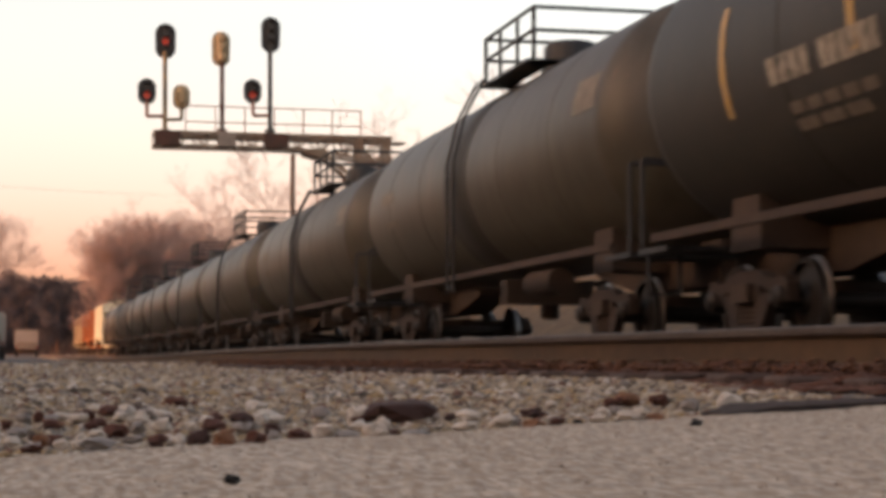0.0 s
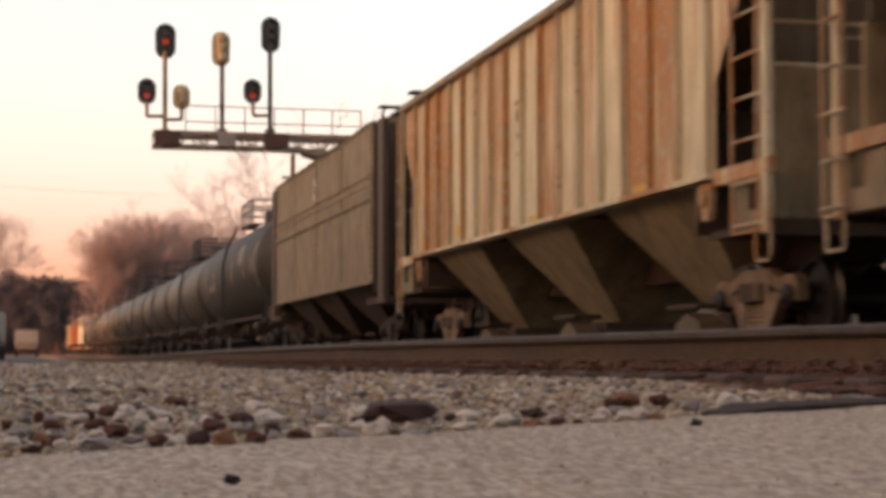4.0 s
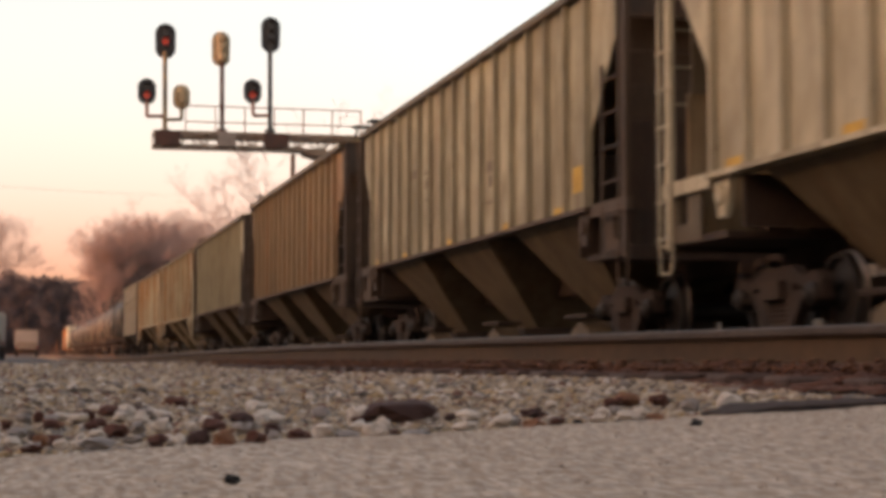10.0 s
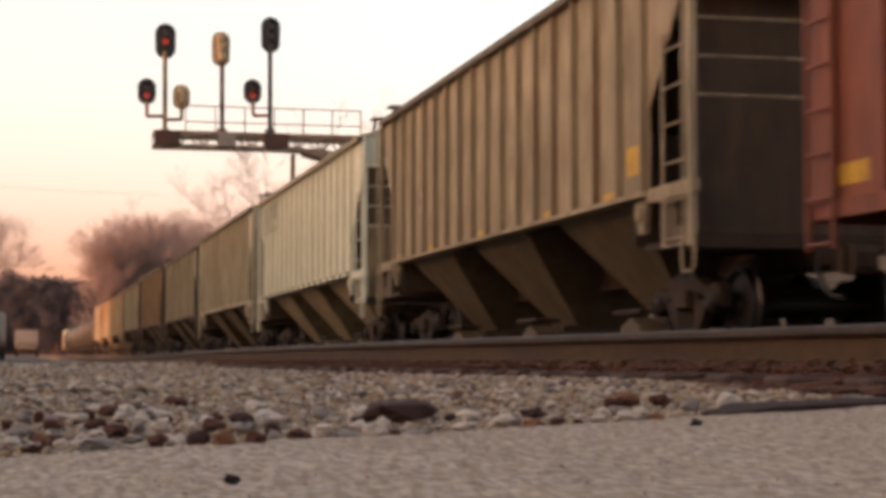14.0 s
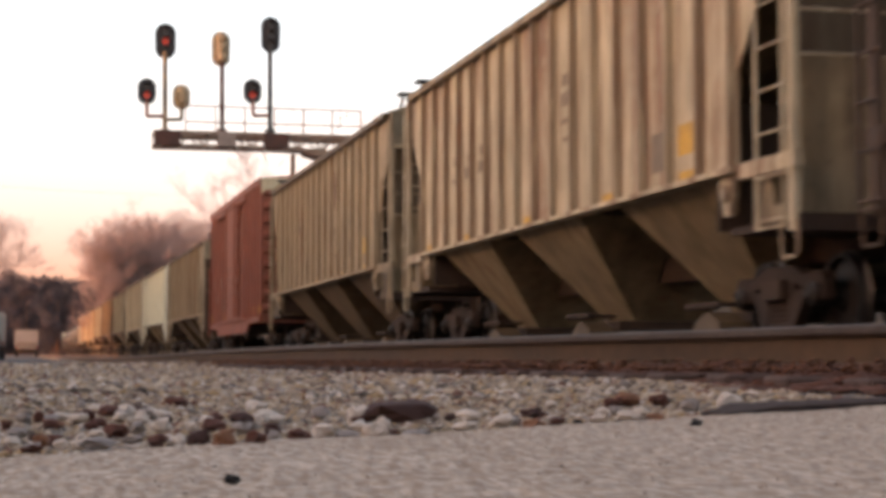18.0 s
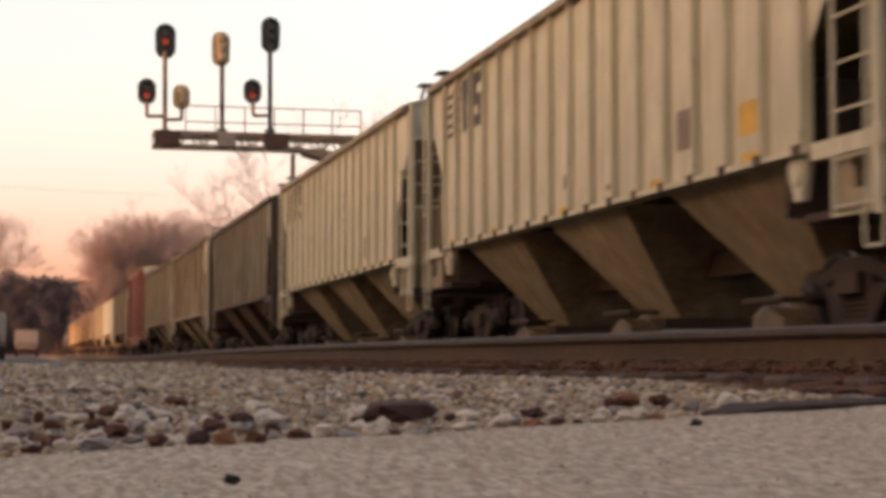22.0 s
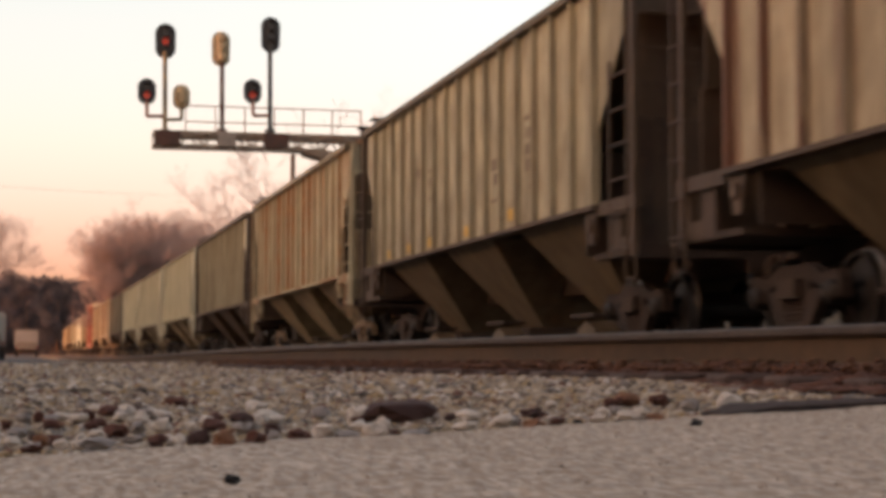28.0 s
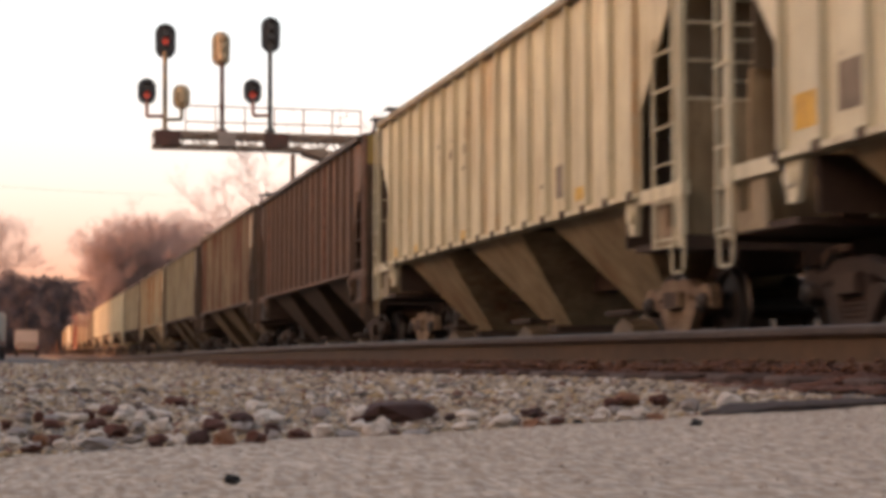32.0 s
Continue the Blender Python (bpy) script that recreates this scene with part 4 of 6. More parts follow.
def tank_end(bm):
    box(bm, -1.45, 1.45, TL - 0.35, TL + 0.55, 1.02, 1.08)
    for x in (-1.42, 1.42):
        tube(bm, (x, TL + 0.5, 1.05), (x, TL + 0.5, 2.1), 0.025, 6)
    tube(bm, (-1.42, TL + 0.5, 2.1), (1.42, TL + 0.5, 2.1), 0.025, 6)
    for x in (-1.42, -1.05):
        tube(bm, (x, TL + 0.3, 0.55), (x, TL + 0.3, 1.05), 0.022, 6)
    tube(bm, (-1.42, TL + 0.3, 0.57), (-1.05, TL + 0.3, 0.57), 0.022, 6)


def tank_outlet(bm):
    lathe(bm, [(0.3, 1.2), (0.3, 0.95), (0.15, 0.8), (0.15, 0.52), (0.05, 0.50)], 14, "z")
    box(bm, -0.9, 0.5, -0.7, -0.3, 0.72, 1.1)
    tube(bm, (-0.6, -2.6, 1.0), (-0.6, -1.2, 1.0), 0.2, 12)
    bar(bm, (-1.2, 0.3, 1.0), (0, 0.3, 1.0), 0.04)


def tank_mark(car, name, material, y0, y1, a0, a1, label=""):
    """A mark bent round the shell, from angle a0 to a1 above the left side's middle."""
    bm = bmesh.new()
    n = max(2, int(abs(a1 - a0) / 6))
    inner, outer = [], []
    for i in range(n + 1):
        a = radians(a0 + (a1 - a0) * i / n)
        for r, store in ((TR - 0.004, inner), (TR + 0.006, outer)):
            store.append([(-r * math.cos(a), y, TZ + r * math.sin(a)) for y in (y0, y1)])
    loft(bm, [[o[0], o[1], i[1], i[0]] for o, i in zip(outer, inner)])
    return part(name, bm, material, car, label)


HALF = {}


def tank_car(label, shell, band=None, marked=False, half=7.55, radius=1.56, axle=2.64):
    global TL, TR, TZ
    TL, TR, TZ = half, radius, axle
    key = "tank_%.2f_%.2f_" % (half, radius)
    car = thing("tank_car", label, "tank car", "tank cars")
    part("tank", stored(key + "tank_shell", shell, tank_shell, True), None, car)
    for y in (-5.2, -2.6, 2.6, 5.2):
        part("weld_seam", stored(key + "tank_seam", shell, tank_seams, True), None, car).location = (0, y, 0)
    if band:
        part("tank_band", stored(key + "tank_bands", band, tank_bands, True), None, car)
    part("manway", stored(key + "tank_dome", M_BLACK, tank_dome, True), None, car).location = (0, -1.2, 0)
    part("platform", stored(key + "tank_walk", M_BLACK, tank_walk), None, car, "black railed platform").location = (0, -1.2, 0)
    lad = part("ladder", stored(key + "tank_ladder", M_BLACK, tank_ladder), None, car)
    for i in range(6):
        part("rung", stored(key + "tank_rung", M_BLACK, tank_rung), None, lad).location = (0, 0, 1.0 + i * 0.36)
    for rot in (0.0, math.pi):
        part("stub_sill", stored(key + "tank_sill", M_UNDER, tank_sill), None, car).rotation_euler = (0, 0, rot)
        part("saddle", stored(key + "tank_saddle", M_UNDER, tank_saddle), None, car).rotation_euler = (0, 0, rot)
    part("running_rail", stored(key + "tank_running", M_UNDER, tank_running), None, car)
    part("bottom_outlet", stored(key + "tank_outlet", M_UNDER, tank_outlet, True), None, car)
    for rot in (0.0, math.pi):
        part("end_platform", stored(key + "tank_end", M_BLACK, tank_end), None, car).rotation_euler = (0, 0, rot)
    HALF[car.name] = half
    both_ends(car, "coupler", "coupler", M_UNDER, coupler, TL + 0.5)
    for y in (-TL + 1.6, TL - 1.6):
        truck(car, y)
    if marked:
        for y, a0, a1 in ((6.5, -22, 17), (3.7, -14, 8), (0.9, -13, 9), (-2.1, -15, 12), (-5.2, -12, 14), (-8.1, -26, 22)):
            tank_mark(car, "reflector", M_STRIP, y - 0.06, y + 0.06, a0, a1, "yellow reflective strip")
        tank_mark(car, "placard", M_GRIT2, -4.8, -3.6, 4, 26, "pale stencil panel")
        tank_mark(car, "placard", M_DIM2, -8.2, -6.75, -10, 8, "grey data panel")
        for y0, y1 in ((5.45, 5.27), (5.21, 5.04), (4.98, 4.81), (4.75, 4.60), (4.36, 4.22), (4.17, 4.03), (3.98, 3.84), (3.79, 3.65), (3.60, 3.46), (3.41, 3.27)):
            tank_mark(car, "stencil_bar", M_FADE, y1, y0, -16, -7)
        for i in range(5):
            tank_mark(car, "stencil_bar", M_DIM2, 3.5 + i * 0.36, 3.76 + i * 0.36, -27, -23)
        for i in range(3):
            tank_mark(car, "stencil_bar", M_DIM2, 3.8 + i * 0.5, 4.2 + i * 0.5, -33, -29)
        for i in range(5):
            tank_mark(car, "stencil_bar", M_DIM, -3.6 - i * 0.85, -3.3 - i * 0.85, -38, -32)
    else:
        tank_mark(car, "stencil_bar", M_GRIT, 4.9, 6.0, 2, 10)
        tank_mark(car, "stencil_bar", M_GRIT, 4.6, 5.6, -14, -10)
        tank_mark(car, "placard", M_GRIT, -7.2, -6.3, 6, 22)
    return car


M_FADE = plain("pale_faded_stencil", (0.40, 0.36, 0.29), 0.8, scale=8, other=(0.16, 0.14, 0.11))
M_DIM2 = plain("worn_pale_stencil", (0.15, 0.125, 0.095), 0.8, scale=6)
M_GRIT2 = plain("scuffed_stencil_panel", (0.34, 0.31, 0.25), 0.8, scale=9, other=(0.10, 0.09, 0.07))
M_STRIP = plain("faded_yellow_strip", (0.50, 0.30, 0.07), 0.6, scale=7, other=(0.40, 0.29, 0.16))
M_DIM = plain("dim_stencil", (0.075, 0.064, 0.050), 0.8, scale=6)
M_GRIT = plain("faded_stencil", (0.22, 0.19, 0.15), 0.8, scale=6)


# -- box car --
BX, BL = 1.58, 7.05


def boxcar_side(bm):
    prism(bm, [(-BL, 1.10), (BL, 1.10), (BL, 5.10), (-BL, 5.10)], -BX, -BX + 0.04)
    box(bm, -BX - 0.05, -BX + 0.04, -BL, BL, 4.98, 5.12)


def boxcar_skirt(bm):
    prism(bm, [(-BL, 1.16), (-BL, 1.02), (-4.6, 1.0), (-4.0, 0.74), (4.0, 0.74), (4.6, 1.0), (BL, 1.02), (BL, 1.16)], -BX - 0.05, -BX + 0.04)


def boxcar_ribs(bm):
    box(bm, -BX - 0.06, -BX, -0.09, 0.09, 1.16, 4.98)


def boxcar_door(bm):
    box(bm, -BX - 0.10, -BX - 0.03, -2.0, 1.0, 1.25, 4.75)


def boxcar_door_rib(bm):
    box(bm, -BX - 0.13, -BX - 0.098, -1.95, 0.95, 0, 0.09)


def boxcar_bars(bm):
    for y in (-1.7, 0.7):
        tube(bm, (-BX - 0.16, y, 1.25), (-BX - 0.16, y, 4.8), 0.03, 6)
        for z in (1.7, 2.2, 2.7):
            box(bm, -BX - 0.18, -BX - 0.10, y - 0.12, y + 0.12, z, z + 0.06)
    box(bm, -BX - 0.14, -BX - 0.04, -4.2, 4.2, 4.76, 4.86)
    box(bm, -BX - 0.14, -BX - 0.04, -4.2, 4.2, 1.14, 1.22)


def boxcar_end(bm):
    box(bm, -BX + 0.005, BX - 0.005, BL - 0.05, BL, 1.0, 5.1)


def boxcar_corrugation(bm):
    prism(bm, [(BL - 0.01, 0), (BL + 0.12, 0.09), (BL + 0.12, 0.18), (BL - 0.01, 0.27)], -BX + 0.08, BX - 0.08)


def boxcar_roof(bm):
    loft(bm, [[(-BX - 0.05, y, 5.105), (-BX - 0.05, y, 5.15), (0, y, 5.30), (BX + 0.05, y, 5.15), (BX + 0.05, y, 5.105)] for y in (-BL, BL)])
    for i in range(14):
        y = -BL + 0.4 + i * 1.02
        loft(bm, [[(-BX - 0.05, s, 5.12), (-BX - 0.05, s, 5.19), (0, s, 5.34), (BX + 0.05, s, 5.19), (BX + 0.05, s, 5.12)] for s in (y, y + 0.1)])


def boxcar_fascia(bm):
    prism(bm, [(BL, 4.72), (BL + 0.10, 4.72), (BL + 0.10, 5.12), (BL, 5.16)], -BX, BX)


def boxcar_ladder(bm):
    for y in (BL - 0.62, BL - 0.12):
        bar(bm, (-BX - 0.09, y, 0.75), (-BX - 0.09, y, 3.2), 0.04)
    for i in range(7):
        tube(bm, (-BX - 0.10, BL - 0.62, 0.8 + i * 0.38), (-BX - 0.10, BL - 0.12, 0.8 + i * 0.38), 0.018, 6)


def box_car(label, side, pale):
    car = thing("box_car", label, "box car")
    for rot in (0.0, math.pi):
        for name, key, build, mat in (("side_wall", "boxcar_side", boxcar_side, side), ("side_skirt", "boxcar_skirt", boxcar_skirt, side), ("sliding_door", "boxcar_door", boxcar_door, side),
                                      ("lock_rods", "boxcar_bars", boxcar_bars, side), ("end_wall", "boxcar_end", boxcar_end, side), ("end_fascia", "boxcar_fascia", boxcar_fascia, pale),
                                      ("ladder", "boxcar_ladder", boxcar_ladder, side)):
            part(name, stored(key, mat, build), None, car, "pale end fascia" if name == "end_fascia" else "").rotation_euler = (0, 0, rot)
        for i in range(9):
            o = part("door_rib", stored("boxcar_door_rib", side, boxcar_door_rib), None, car)
            o.location, o.rotation_euler = (0, 0, 1.45 + i * 0.38), (0, 0, rot)
            o = part("corrugation", stored("boxcar_corrugation", side, boxcar_corrugation), None, car)
            o.location, o.rotation_euler = (0, 0, 1.25 + i * 0.42), (0, 0, rot)
        for i in range(12):
            y = -6.59 + i * 0.72 if i < 6 else 1.94 + (i - 6) * 0.93
            o = part("side_post", stored("boxcar_ribs", side, boxcar_ribs), None, car)
            o.rotation_euler = (0, 0, rot)
            o.location = (0, y if rot == 0 else -y, 0)
    part("roof", stored("boxcar_roof", side, boxcar_roof), None, car)
    part("center_sill", stored("hop_frame", M_UNDER, hop_frame), None, car)
    both_ends(car, "coupler", "coupler", M_UNDER, coupler, BL + 0.6)
    for y in (-5.6, 5.6):
        truck(car, y)
    for y, z, wide, tall in ((5.40, 2.42, 0.2, 0.26), (5.15, 2.42, 0.2, 0.26), (5.42, 1.90, 0.15, 0.26), (5.24, 1.90, 0.15, 0.26), (5.06, 1.90, 0.15, 0.26), (4.50, 1.94, 0.15, 0.26), (4.32, 1.94, 0.15, 0.26), (4.14, 1.94, 0.15, 0.26), (5.4, 1.60, 0.4, 0.07), (4.45, 1.62, 0.4, 0.07), (5.4, 1.46, 0.4, 0.07), (4.45, 1.48, 0.4, 0.07),
                             (3.55, 2.4, 0.25, 0.28), (1.55, 2.9, 0.15, 0.12), (1.55, 2.62, 0.15, 0.12)):
        patch(car, "stencil_bar", M_MARK_L, y - wide, y, z, z + tall)
    patch(car, "data_plate", M_GRIT, 2.25, 2.75, 1.55, 1.98)
    for y in (6.5, 2.7, -5.0, -6.3):
        patch(car, "reflector", M_YELLOW, y - 0.55, y, 1.28, 1.46, "yellow reflective patch")
    return car

# -- paints --
P_BROWN = paint("paint_drab_brown", (0.215, 0.163, 0.102), 0.12, 0.35, 0.35, 1, ribbed=False)
P_RUSTY = paint("paint_white_rusted", (0.68, 0.60, 0.46), 0.60, 0.35, 0.14, 2, (0.34, 0.145, 0.036), 0.65, 0.03)
P_RUSTY2 = paint("paint_cream_rusted", (0.55, 0.465, 0.335), 0.42, 0.5, 0.2, 3, (0.28, 0.12, 0.036), 0.65, 0.04)
P_BEIGE = paint("paint_beige", (0.430, 0.370, 0.275), 0.15, 0.35, 0.3, 4)
P_TANBROWN = paint("paint_tan_brown", (0.290, 0.190, 0.106), 0.28, 0.5, 0.2, 5, (0.235, 0.115, 0.045))
P_BEIGE2 = paint("paint_beige_grey", (0.43, 0.37, 0.28), 0.12, 0.4, 0.35, 6)
P_LIGHT = paint("paint_light_beige", (0.495, 0.425, 0.330), 0.08, 0.3, 0.25, 7)
P_WHITE = paint("paint_cream_white", (0.665, 0.640, 0.555), 0.04, 0.10, 0.08, 8)
P_TAN = paint("paint_dusty_tan", (0.395, 0.310, 0.220), 0.18, 0.45, 0.28, 9)
P_RED = paint("paint_box_red", (0.221, 0.062, 0.036), 0.12, 0.25, 0.2, 10, (0.16, 0.05, 0.03), ribbed=False)
P_PALE = paint("paint_pale_fascia", (0.515, 0.443, 0.319), 0.2, 0.3, 0.15, 11)
P_TAN2 = paint("paint_tan_streaked", (0.560, 0.465, 0.350), 0.20, 0.40, 0.20, 12, (0.165, 0.070, 0.030), 0.65, 0.05, seam=0.6)
P_GREY = paint("paint_grimy_grey", (0.335, 0.286, 0.226), 0.16, 0.55, 0.35, 13, (0.13, 0.075, 0.045))
P_CREAM = paint("paint_cream", (0.565, 0.510, 0.405), 0.06, 0.16, 0.10, 14)
P_CREAM2 = paint("paint_cream_dusty", (0.545, 0.490, 0.390), 0.06, 0.2, 0.12, 15)
P_STREAK = paint("paint_beige_streaked", (0.42, 0.340, 0.250), 0.22, 0.4, 0.26, 16, (0.150, 0.050, 0.022), 0.65, 0.06, seam=0.9)
P_DARK = paint("paint_dark_oxide", (0.140, 0.074, 0.046), 0.25, 0.45, 0.3, 17, (0.17, 0.075, 0.04))
P_CREAM3 = paint("paint_yellowed_cream", (0.625, 0.545, 0.410), 0.14, 0.3, 0.14, 18, (0.36, 0.2, 0.07))
# underside paints: darker than the sides, dirt plus the shade below the cars
P_UNDER = paint("paint_underside_shade_tan", (0.125, 0.088, 0.054), 0.2, 0.3, 0.45, 19, ribbed=False)
P_UNDER2 = paint("paint_underside_shade_pale", (0.255, 0.190, 0.120), 0.25, 0.3, 0.4, 20, ribbed=False)
P_UNDER4 = paint("paint_underside_shade_cream", (0.31, 0.240, 0.160), 0.30, 0.35, 0.32, 27, ribbed=False)
P_UNDER3 = paint("paint_underside_shade_oxide", (0.040, 0.025, 0.017), 0.2, 0.3, 0.35, 25, ribbed=False)
P_ORANGE = paint("paint_orange", (0.390, 0.122, 0.036), 0.16, 0.3, 0.2, 21)
P_TANK = paint("paint_tank_black", (0.017, 0.015, 0.012), 0.03, 0.2, 0.12, 22, (0.11, 0.07, 0.04), 0.62, ribbed=False)
P_TANK2 = paint("paint_tank_brown", (0.036, 0.032, 0.026), 0.08, 0.35, 0.25, 23, (0.14, 0.085, 0.05), 0.45, ribbed=False)
P_TANK3 = paint("paint_tank_dusty", (0.050, 0.043, 0.033), 0.10, 0.4, 0.3, 24, (0.19, 0.12, 0.07), 0.5, ribbed=False)
P_DUST = paint("paint_grey_beige", (0.445, 0.385, 0.295), 0.07, 0.40, 0.26, 31, (0.150, 0.066, 0.034))
P_YELLOW = paint("paint_yellow_fascia", (0.50, 0.29, 0.06), 0.16, 0.3, 0.2, 29, ribbed=False)
M_TRUCK2 = plain("truck_dust", (0.26, 0.19, 0.12), 0.85, scale=3, other=(0.12, 0.075, 0.045))

Y_SILL = ((1, 1.62), (4, 1.62), (8, 1.62), (12, 1.62), (15, 1.62))
Y_BOTH = Y_SILL + ((0, 2.05),)
MARKS = ((10, 3.0, 3, 0.5), (11, 3.0, 1, 0.5), (5, 2.6, 3, 0.45))
MARKS2 = ((13, 2.9, 2, 0.4), (12, 2.9, 2, 0.4), (11, 2.9, 2, 0.4), (6, 3.3, 4, 0.4))
FADED = ((13, 3.9, 4, 0.18), (12, 3.7, 3, 0.18))

# each row: where the car's leading corner is at the start, along the track, and the car
TRAIN = [
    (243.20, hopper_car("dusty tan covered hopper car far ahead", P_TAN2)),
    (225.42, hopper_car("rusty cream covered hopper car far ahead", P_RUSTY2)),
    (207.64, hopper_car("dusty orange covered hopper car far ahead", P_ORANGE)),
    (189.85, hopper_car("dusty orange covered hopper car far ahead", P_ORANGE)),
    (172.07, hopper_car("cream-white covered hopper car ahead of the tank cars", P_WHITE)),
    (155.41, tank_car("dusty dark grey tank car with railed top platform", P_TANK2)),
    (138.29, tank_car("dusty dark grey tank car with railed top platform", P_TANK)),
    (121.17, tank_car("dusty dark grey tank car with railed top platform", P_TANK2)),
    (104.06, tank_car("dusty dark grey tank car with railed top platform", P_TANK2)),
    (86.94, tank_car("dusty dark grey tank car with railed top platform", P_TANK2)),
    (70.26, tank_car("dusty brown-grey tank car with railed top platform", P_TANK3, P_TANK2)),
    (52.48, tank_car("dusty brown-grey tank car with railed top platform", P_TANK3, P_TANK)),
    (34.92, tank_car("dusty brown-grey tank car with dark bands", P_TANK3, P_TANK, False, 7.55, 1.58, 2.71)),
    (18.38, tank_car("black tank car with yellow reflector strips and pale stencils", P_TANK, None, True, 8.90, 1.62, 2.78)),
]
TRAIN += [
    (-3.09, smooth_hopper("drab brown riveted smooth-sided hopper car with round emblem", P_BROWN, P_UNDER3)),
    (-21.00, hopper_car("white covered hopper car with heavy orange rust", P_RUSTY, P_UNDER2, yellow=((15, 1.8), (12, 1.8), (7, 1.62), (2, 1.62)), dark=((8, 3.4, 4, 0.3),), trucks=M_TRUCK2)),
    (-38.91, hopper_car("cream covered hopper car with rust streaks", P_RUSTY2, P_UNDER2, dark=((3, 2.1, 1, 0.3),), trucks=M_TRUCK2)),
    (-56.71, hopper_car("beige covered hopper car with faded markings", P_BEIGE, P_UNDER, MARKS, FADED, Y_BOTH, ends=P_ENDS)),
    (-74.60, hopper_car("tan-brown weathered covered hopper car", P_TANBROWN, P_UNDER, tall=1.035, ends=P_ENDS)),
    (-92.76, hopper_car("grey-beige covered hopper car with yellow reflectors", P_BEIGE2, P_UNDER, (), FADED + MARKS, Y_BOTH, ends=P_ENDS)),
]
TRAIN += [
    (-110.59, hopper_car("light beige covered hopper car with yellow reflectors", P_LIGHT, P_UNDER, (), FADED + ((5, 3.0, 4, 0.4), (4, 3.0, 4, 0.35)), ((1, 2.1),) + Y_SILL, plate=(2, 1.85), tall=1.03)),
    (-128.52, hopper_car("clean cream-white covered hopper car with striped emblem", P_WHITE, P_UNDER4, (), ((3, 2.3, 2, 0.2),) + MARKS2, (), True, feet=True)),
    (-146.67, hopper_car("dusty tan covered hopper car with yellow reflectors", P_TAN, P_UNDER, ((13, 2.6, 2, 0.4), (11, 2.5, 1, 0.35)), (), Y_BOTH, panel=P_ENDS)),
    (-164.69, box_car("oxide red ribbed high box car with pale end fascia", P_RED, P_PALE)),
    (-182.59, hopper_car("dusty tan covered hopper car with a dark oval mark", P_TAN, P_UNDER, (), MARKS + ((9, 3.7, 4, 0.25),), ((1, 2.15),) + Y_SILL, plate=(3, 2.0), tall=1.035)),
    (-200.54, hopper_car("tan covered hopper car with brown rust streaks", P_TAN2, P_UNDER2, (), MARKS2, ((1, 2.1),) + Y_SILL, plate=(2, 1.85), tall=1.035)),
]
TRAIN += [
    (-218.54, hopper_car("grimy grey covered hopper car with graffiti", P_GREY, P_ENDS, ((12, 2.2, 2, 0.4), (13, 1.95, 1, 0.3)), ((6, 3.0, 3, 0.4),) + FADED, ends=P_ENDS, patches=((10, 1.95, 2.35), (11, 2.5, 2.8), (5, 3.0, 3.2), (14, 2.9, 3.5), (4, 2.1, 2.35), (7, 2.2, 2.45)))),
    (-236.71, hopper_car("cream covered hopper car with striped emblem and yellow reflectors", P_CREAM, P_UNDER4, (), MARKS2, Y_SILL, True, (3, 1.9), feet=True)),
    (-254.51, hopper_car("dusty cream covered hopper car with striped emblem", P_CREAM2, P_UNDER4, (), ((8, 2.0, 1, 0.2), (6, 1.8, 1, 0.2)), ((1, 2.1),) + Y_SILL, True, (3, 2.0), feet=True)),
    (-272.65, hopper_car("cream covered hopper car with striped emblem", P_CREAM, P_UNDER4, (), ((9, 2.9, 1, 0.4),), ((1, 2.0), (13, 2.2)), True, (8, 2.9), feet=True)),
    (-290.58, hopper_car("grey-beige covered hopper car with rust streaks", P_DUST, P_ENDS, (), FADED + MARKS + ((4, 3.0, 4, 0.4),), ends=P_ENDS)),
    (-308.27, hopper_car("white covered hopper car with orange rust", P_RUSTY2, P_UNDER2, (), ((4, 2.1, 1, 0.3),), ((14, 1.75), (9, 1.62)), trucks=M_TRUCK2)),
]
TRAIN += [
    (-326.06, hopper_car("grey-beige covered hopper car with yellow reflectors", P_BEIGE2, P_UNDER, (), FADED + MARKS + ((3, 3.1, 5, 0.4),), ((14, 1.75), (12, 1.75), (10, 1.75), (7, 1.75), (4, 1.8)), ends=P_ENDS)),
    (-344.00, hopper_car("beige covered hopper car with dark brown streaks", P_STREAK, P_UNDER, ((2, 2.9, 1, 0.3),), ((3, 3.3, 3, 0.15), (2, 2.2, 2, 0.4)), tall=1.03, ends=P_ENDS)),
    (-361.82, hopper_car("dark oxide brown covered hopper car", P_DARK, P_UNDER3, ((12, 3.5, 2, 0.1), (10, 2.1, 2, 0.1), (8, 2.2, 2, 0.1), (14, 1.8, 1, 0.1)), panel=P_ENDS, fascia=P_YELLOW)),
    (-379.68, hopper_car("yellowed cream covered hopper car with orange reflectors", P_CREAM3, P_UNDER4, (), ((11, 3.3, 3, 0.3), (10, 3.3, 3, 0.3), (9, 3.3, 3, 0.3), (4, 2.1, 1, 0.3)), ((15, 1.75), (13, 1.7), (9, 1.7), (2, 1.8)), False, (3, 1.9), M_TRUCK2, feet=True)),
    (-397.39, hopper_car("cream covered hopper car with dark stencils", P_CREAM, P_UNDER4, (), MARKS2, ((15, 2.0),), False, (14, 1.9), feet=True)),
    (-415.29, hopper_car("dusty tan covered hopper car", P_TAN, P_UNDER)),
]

# sprayed and painted marks of single cars
for _, car in TRAIN:
    label = car.get("label", "")
    if "graffiti" in label:
        graffiti(car, -0.55, 1.72)
    if "dark oval mark" in label:
        oval_mark(car, M_REPAINT, -1.9, 3.62, 0.30, 0.85, "dark brown oval mark")

